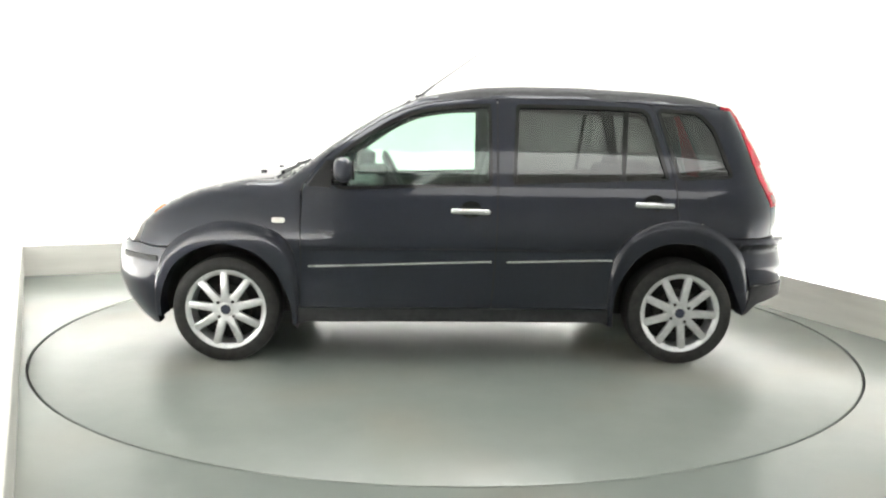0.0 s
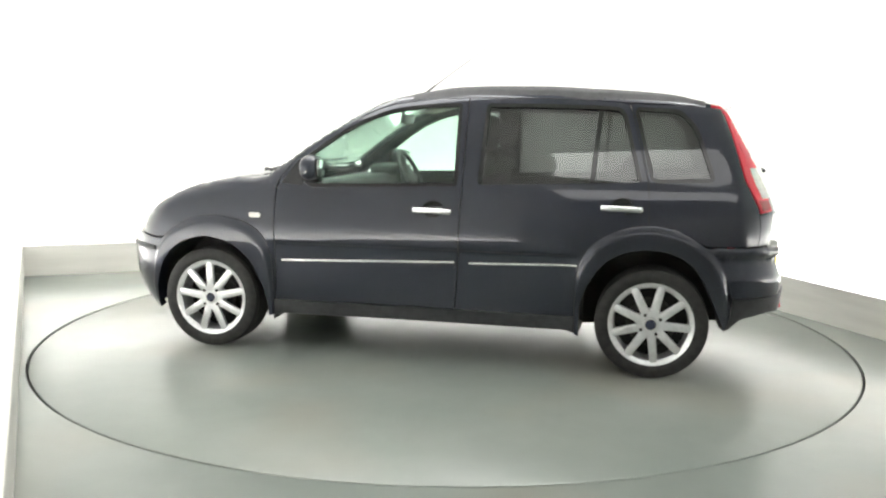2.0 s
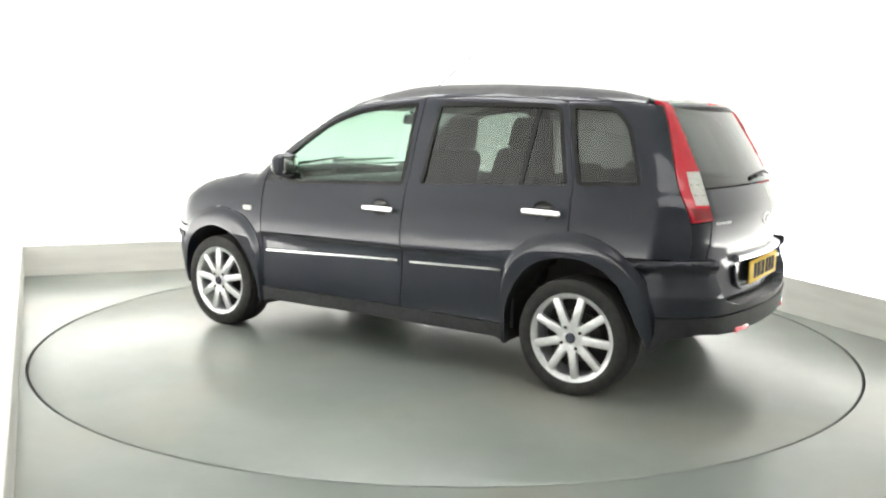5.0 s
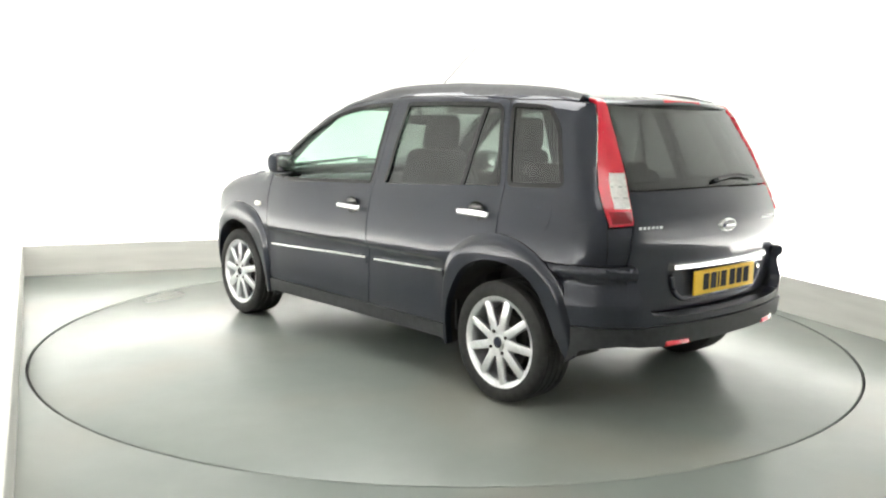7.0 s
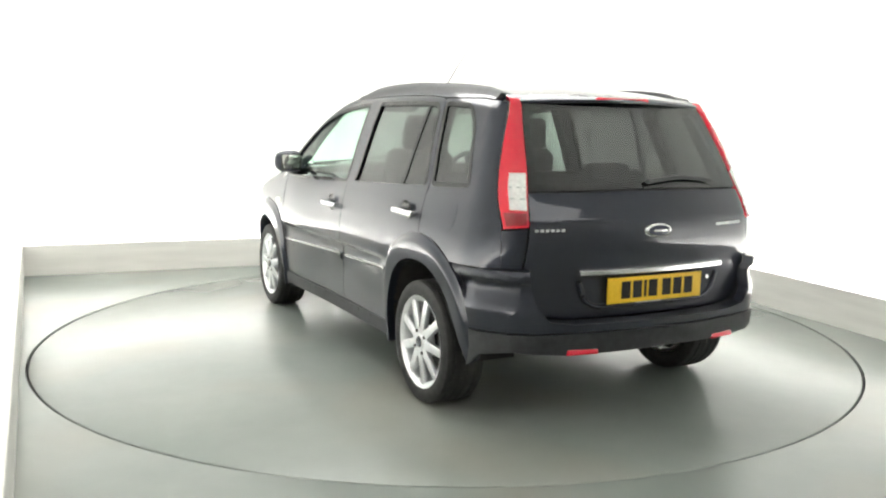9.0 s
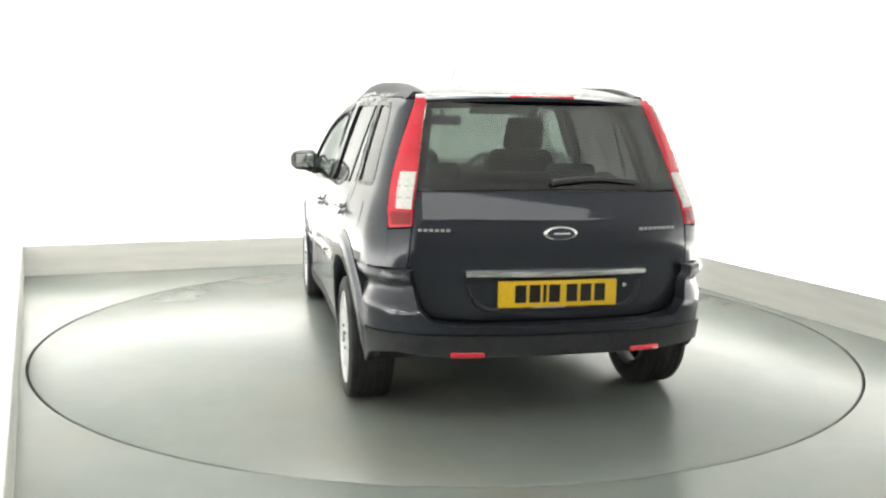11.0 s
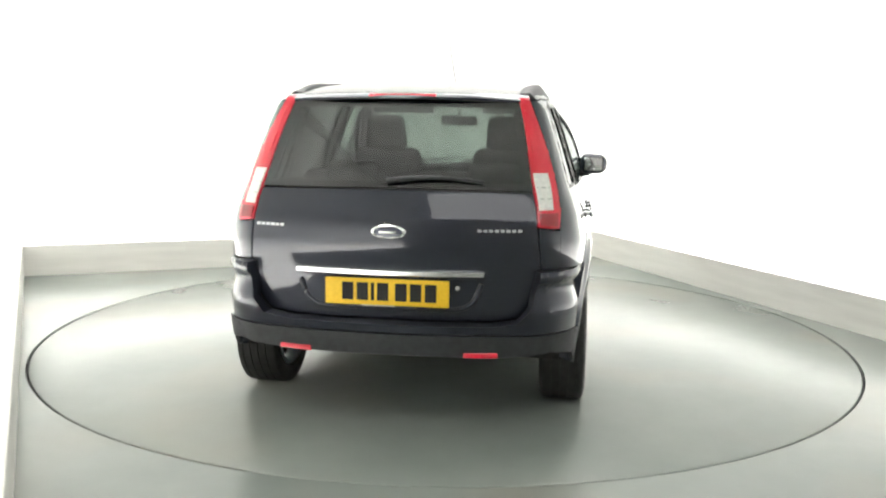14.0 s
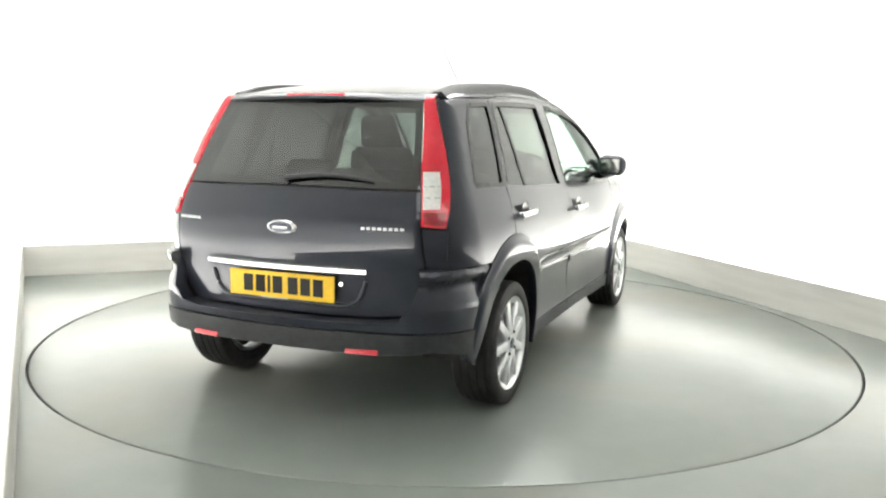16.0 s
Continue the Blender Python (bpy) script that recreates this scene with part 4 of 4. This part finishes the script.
def build_nose():
    pieces = []
    out = [(-0.60, 0.625), (0.60, 0.625), (0.60, 0.22), (0.3, 0.19), (-0.3, 0.19), (-0.60, 0.22)]
    pieces.append(panel_data(out, "front", nose=0.035, thick=0.04))
    for sg in (1, -1):
        xe = float(reach([(0.60, 0.5)], "front", 0, 0.035)[0, 0])
        so = [(1.562, 0.618), (1.625, 0.620), (1.74, 0.640), (xe, 0.628), (xe, 0.22), (1.70, 0.175), (1.64, 0.185), (1.642, 0.40), (1.617, 0.522)]
        pieces.append(panel_data(so, "side", nose=0.035, thick=0.04, sign=sg))
    b = join_panels("front_bumper", pieces, PAINT, car)
    for sg in (1, -1):
        s = [(1.615, 0.545), (1.615, 0.575), (1.84, 0.585), (1.84, 0.555)]
        panel("bumper_strip", s, "side", PLASTIC, b, nose=0.035, off=0.010, thick=0.02, sign=sg)
        lamp = panel("headlamp", [(0.38, 0.66), (0.38, 0.78), (0.50, 0.835), (0.66, 0.85), (0.70, 0.70), (0.68, 0.64)], "front", WHITE_LENS, car, "clear headlamp with an amber corner", thick=0.05, sign=sg, off=0.004)
        panel("amber_lens", [(0.62, 0.80), (0.62, 0.838), (0.672, 0.843), (0.68, 0.80)], "front", AMBER, lamp, thick=0.01, off=0.007, sign=sg)
    panel("grille", round_corners([(-0.36, 0.66), (0.36, 0.66), (0.34, 0.79), (-0.34, 0.79)], 0.03), "front", PLASTIC, car, "black slatted grille", thick=0.04)
    panel("number_plate", [(-0.26, 0.40), (0.26, 0.40), (0.26, 0.511), (-0.26, 0.511)], "front", HEADLINING, b, "plain pale number plate", nose=0.035, off=0.006, thick=0.01)


build_nose()


def build_mirror(sg):
    arm = box("door_mirror", (0.09, 0.13, 0.045), (0.625, sg * 0.815, 1.000), GLOSS_BLACK, car, "door mirror in grey housing on a black foot", bevel=0.015, turn=(0, 0, sg * 8),
              shape=lambda c: (c.x * (1.3 if c.y * sg < 0 else 0.8), c.y, c.z - (0.02 if c.y * sg < 0 else 0)))
    bm = bmesh.new()
    add_box(bm, (0.125, 0.182, 0.148), (0, 0, 0), bevel=0.052, segments=5,
            shape=lambda c: (c.x * (0.75 if c.y * sg > 0 else 1.0) + (-0.012 if c.y * sg > 0 else 0), c.y, c.z * (0.84 if c.y * sg > 0 else 1.0)))
    house = part("housing", bm, PAINT, arm, "grey painted mirror housing", 60)
    house.matrix_basis = pose(0.605, sg * 0.893, 1.056, 0, 0, sg * 4)
    pane = box("mirror_pane", (0.006, 0.118, 0.088), (-0.0645, 0.0, 0), MIRROR, house, "silver mirror glass", bevel=0.002)
    ring = box("mirror_rim", (0.010, 0.132, 0.102), (-0.0600, 0.0, 0), GLOSS_BLACK, house, bevel=0.004)
    panel("mirror_sail", [(0.800, 0.965), (0.70, 1.10), (0.655, 1.105), (0.672, 0.955)], "side", GLOSS_BLACK, arm, "black corner cover", off=0.003, thick=0.012, sign=sg)


for sg in (1, -1):
    build_mirror(sg)


def build_wheel(x, sg):
    """An alloy wheel with nine spokes; its outer face looks along +y before the turn."""
    barrel = lathe([(0.185, -0.19), (0.195, -0.17), (0.190, -0.02), (0.196, -0.012), (0.214, -0.004), (0.219, -0.002), (0.219, -0.010), (0.208, -0.014), (0.203, -0.02), (0.200, -0.19)], 60)
    w = part("wheel", barrel, ALLOY, car, "nine-spoke silver alloy wheel with black tyre", 50)
    w.matrix_basis = pose(x, sg * (0.846 if x > 0 else 0.822), 0.289, 0, (3 if x > 0 else -13.5) if sg > 0 else 11, 0 if sg > 0 else 180)
    prof = [(0.206, -0.010), (0.222, 0.000), (0.245, 0.006), (0.266, 0.003), (0.284, -0.006)]
    for k, y in enumerate((-0.020, -0.055, -0.092, -0.130, -0.168)):
        if k:
            prof += [(0.290, y + 0.024), (0.283, y + 0.0235), (0.283, y + 0.0165), (0.290, y + 0.016)]
    prof = prof[:5] + [(0.287, -0.013), (0.289, -0.022)] + prof[5:] + [(0.289, -0.178), (0.2865, -0.187), (0.278, -0.195), (0.245, -0.205), (0.206, -0.190)]
    part("tyre", lathe(prof, 72), RUBBER, w, "black rubber tyre", 30)
    bm = bmesh.new()
    add_box(bm, (0.150, 0.026, 0.041), (0.136, -0.020, 0), bevel=0.007, shape=lambda c: (c.x, c.y + (0.006 if c.x < 0 else -0.002), c.z * (0.98 if c.x > 0 else 1.12)))
    first = part("spoke", bm, ALLOY, w)
    for i in range(1, 9):
        s = new("spoke", first.data)
        s.parent = w
        s.matrix_basis = pose(0, 0, 0, 0, -40 * i - 10, 0)
    first.matrix_basis = pose(0, 0, 0, 0, -10, 0)
    part("hub", lathe([(0.0, 0.000), (0.036, 0.000), (0.040, -0.005), (0.046, -0.004), (0.070, -0.003), (0.078, -0.010), (0.080, -0.045), (0.0, -0.05)], 36), ALLOY, w, "silver wheel hub", 40)
    part("centre_cap", lathe([(0.0, 0.006), (0.024, 0.004), (0.030, -0.003)], 24), BADGE, w, "dark round centre cap")
    for i in range(4):
        a = radians(45 + 90 * i)
        nut = part("wheel_nut", lathe([(0.0, 0.002), (0.008, 0.002), (0.009, -0.008)], 8), DARK_METAL, w)
        nut.matrix_basis = pose(0.056 * math.cos(a), 0, 0.056 * math.sin(a))
    part("brake_disc", lathe([(0.0, -0.075), (0.125, -0.075), (0.128, -0.08), (0.128, -0.095), (0.0, -0.095)], 40), DARK_METAL, w, "dull metal brake disc")
    part("brake_drum_cover", lathe([(0.0, -0.12), (0.188, -0.12), (0.188, -0.125)], 40), UNDER, w)


for x in (1.243, -1.243):
    for sg in (1, -1):
        build_wheel(x, sg)


def build_underbody():
    bm = bmesh.new()
    add_box(bm, (1.72, 1.46, 0.05), (0.0, 0, 0.235), bevel=0.01)
    part("floor_pan", bm, UNDER, car, "black underbody")
    box("engine_undertray", (0.66, 1.0, 0.06), (1.28, 0, 0.25), UNDER, car, bevel=0.02)
    box("rear_underbody", (0.70, 1.02, 0.08), (-1.30, 0, 0.36), UNDER, car, bevel=0.02)
    box("silencer", (0.24, 0.7, 0.12), (-1.72, 0, 0.38), UNDER, car, "dark exhaust silencer", bevel=0.03)
    box("rear_axle", (0.10, 1.3, 0.09), (-1.243, 0, 0.27), UNDER, car, "black rear axle beam", bevel=0.03)
    tube("exhaust_pipe", [(0.4, -0.1, 0.20), (-0.6, -0.15, 0.20), (-1.2, -0.40, 0.24), (-1.55, -0.42, 0.30), (-1.68, -0.42, 0.31)], 0.026, DARK_METAL, car, "dull metal exhaust pipe", 12)
    # wheel wells, just inside the lips of the flares
    for line in (LIP_F, LIP_R):
        for sg in (1, -1):
            bm = bmesh.new()
            p = resample(line, 26)
            q = reach(p, "side")
            a = [bm.verts.new((x, sg * (y - 0.020), z + 0.004)) for x, y, z in q]
            b = [bm.verts.new((x, sg * 0.52, z + 0.004)) for x, y, z in q]
            for k in range(25):
                bm.faces.new((a[k], a[k + 1], b[k + 1], b[k]))
            bm.faces.new(b)
            part("wheel_well", bm, UNDER, car, "black wheel well liner")
    # inner skins that close the panels' gaps
    for sg in (1, -1):
        s = [(0.86, 0.27), (0.86, 0.93), (0.72, 0.94), (-0.2, 0.962), (-0.9, 0.99), (-1.19, 1.0), (-1.19, 0.80), (-1.0, 0.72), (-0.90, 0.60), (-0.89, 0.27)]
        panel("door_lining", s, "side", FABRIC, car, "charcoal door lining", off=-0.045, thick=0.02, sign=sg, edge=0)
        s = [(-0.20, 0.95), (-0.20, 1.44), (-0.275, 1.44), (-0.265, 0.95)]
        panel("pillar_lining", s, "side", FABRIC, car, off=-0.030, thick=0.02, sign=sg, edge=0)
        s = [(-1.15, 0.76), (-1.175, 1.0), (-1.06, 1.42), (-1.13, 1.41), (-1.21, 1.01), (-1.26, 0.95), (-1.26, 0.76)]
        panel("pillar_lining", s, "side", FABRIC, car, off=-0.030, thick=0.02, sign=sg, edge=0)
        s = [(-1.20, 0.80), (-1.20, 1.01), (-1.55, 1.02), (-1.40, 1.37), (-1.46, 1.39), (-1.70, 0.98), (-1.74, 0.80)]
        panel("boot_lining", s, "side", FABRIC, car, off=-0.035, thick=0.02, sign=sg, edge=0)
    s = [(-0.58, 0.52), (0.58, 0.52), (0.585, 0.9), (0.56, 1.02), (-0.56, 1.02), (-0.585, 0.9)]
    panel("tailgate_lining", s, "rear", FABRIC, car, off=-0.04, thick=0.02, edge=0)
    xs = np.linspace(0.22, -1.50, 20)
    out = [(x, roof_edge(x) - 0.03) for x in xs] + [(x, -roof_edge(x) + 0.03) for x in xs[::-1]]
    panel("headlining", out, "top", HEADLINING, car, "pale grey headlining", off=-0.035, thick=0.015, grid=0.12, edge=0)
    bm = bmesh.new()
    add_box(bm, (0.05, 1.42, 0.62), (0.95, 0, 0.56), bevel=0.01)
    part("bulkhead", bm, UNDER, car)


build_underbody()


def build_seat(y):
    bm = bmesh.new()
    add_box(bm, (0.50, 0.50, 0.16), (0.12, y, 0.56), bevel=0.05, segments=3, turn=(0, -6, 0))
    s = part("front_seat", bm, FABRIC, car, "charcoal fabric front seat", 50)
    bm = bmesh.new()
    add_box(bm, (0.13, 0.48, 0.62), (-0.19, y, 0.86), bevel=0.05, segments=3, turn=(0, -16, 0), shape=lambda c: (c.x, c.y * (0.82 if c.z > 0 else 1), c.z))
    part("backrest", bm, FABRIC, s, "", 50)
    bm = bmesh.new()
    add_box(bm, (0.09, 0.25, 0.20), (-0.30, y, 1.255), bevel=0.04, segments=3, turn=(0, -12, 0), shape=lambda c: (c.x, c.y * (0.86 if c.z > 0 else 1), c.z))
    part("headrest", bm, FABRIC, s, "", 50)
    tube("headrest_post", [(-0.275, y + 0.05, 1.13), (-0.295, y + 0.05, 1.2)], 0.007, CHROME, s)
    tube("headrest_post", [(-0.275, y - 0.05, 1.13), (-0.295, y - 0.05, 1.2)], 0.007, CHROME, s)


def build_cabin():
    for y in (0.36, -0.36):
        build_seat(y)
    bm = bmesh.new()
    add_box(bm, (0.48, 1.28, 0.16), (-0.72, 0, 0.56), bevel=0.05, segments=3, turn=(0, -6, 0))
    b = part("rear_bench", bm, FABRIC, car, "charcoal fabric rear bench", 50)
    bm = bmesh.new()
    add_box(bm, (0.13, 1.26, 0.50), (-1.00, 0, 0.82), bevel=0.05, segments=3, turn=(0, -16, 0))
    part("backrest", bm, FABRIC, b, "", 50)
    for y in (0.36, -0.36):
        bm = bmesh.new()
        add_box(bm, (0.09, 0.26, 0.13), (-1.075, y, 1.045), bevel=0.035, segments=3, turn=(0, -14, 0))
        part("headrest", bm, FABRIC, b, "", 50)
    box("parcel_shelf", (0.42, 1.16, 0.025), (-1.36, 0, 0.985), FABRIC, car, "charcoal parcel shelf", bevel=0.006)
    bm = bmesh.new()
    add_box(bm, (0.46, 1.36, 0.26), (0.70, 0, 0.86), bevel=0.05, segments=3, shape=lambda c: (c.x, c.y, c.z - (0.05 if c.x > 0 else 0)))
    d = part("dashboard", bm, PLASTIC, car, "dark plastic dashboard", 50)
    box("instrument_hood", (0.20, 0.36, 0.07), (0.52, -0.36, 1.0), PLASTIC, d, bevel=0.03, segments=3)
    pts = [(0.175 * math.cos(2 * math.pi * i / 32), 0.175 * math.sin(2 * math.pi * i / 32), 0) for i in range(33)]
    wheel_m = pose(0.37, -0.36, 0.955, 0, -64, 0)
    tube("steering_wheel", [wheel_m @ Vector(p) for p in pts], 0.016, PLASTIC, car, "dark steering wheel on the driver's side")
    bm = bmesh.new()
    add_box(bm, (0.05, 0.34, 0.03), (0, 0, -0.02), bevel=0.01)
    add_box(bm, (0.17, 0.07, 0.03), (0.08, 0, -0.02), bevel=0.01)
    add_box(bm, (0.13, 0.15, 0.05), (0, 0, -0.02), bevel=0.02)
    st = part("steering_column", bm, PLASTIC, car)
    st.matrix_basis = wheel_m
    box("interior_mirror", (0.03, 0.24, 0.065), (0.30, 0.0, 1.335), PLASTIC, car, "dark interior mirror", bevel=0.014, turn=(0, -10, 0))
    box("mirror_stem", (0.02, 0.02, 0.08), (0.33, 0, 1.375), PLASTIC, car, turn=(0, 30, 0))
    for y in (0.36, -0.36):
        box("sun_visor", (0.14, 0.40, 0.02), (0.20, y, 1.405), HEADLINING, car, "pale folded sun visor", bevel=0.008, turn=(0, 14, 0))


build_cabin()

# ------------------------------------------------------------ movement


def motions():
    """The turntable and the car on it turn together at an even rate."""
    shift = pose(-0.0141, -0.0145, 0.0, 0, 0, 1.0935)
    times = [i * 0.5 for i in range(33)]
    walk(turntable, [(t, pose(HUB[0], HUB[1], 0, 0, 0, 180.282 - 7.0911 * t)) for t in times])
    walk(car, [(t, pose(0, 0, 0, 0, 0, 180.282 - 7.0911 * t) @ shift) for t in times])


motions()
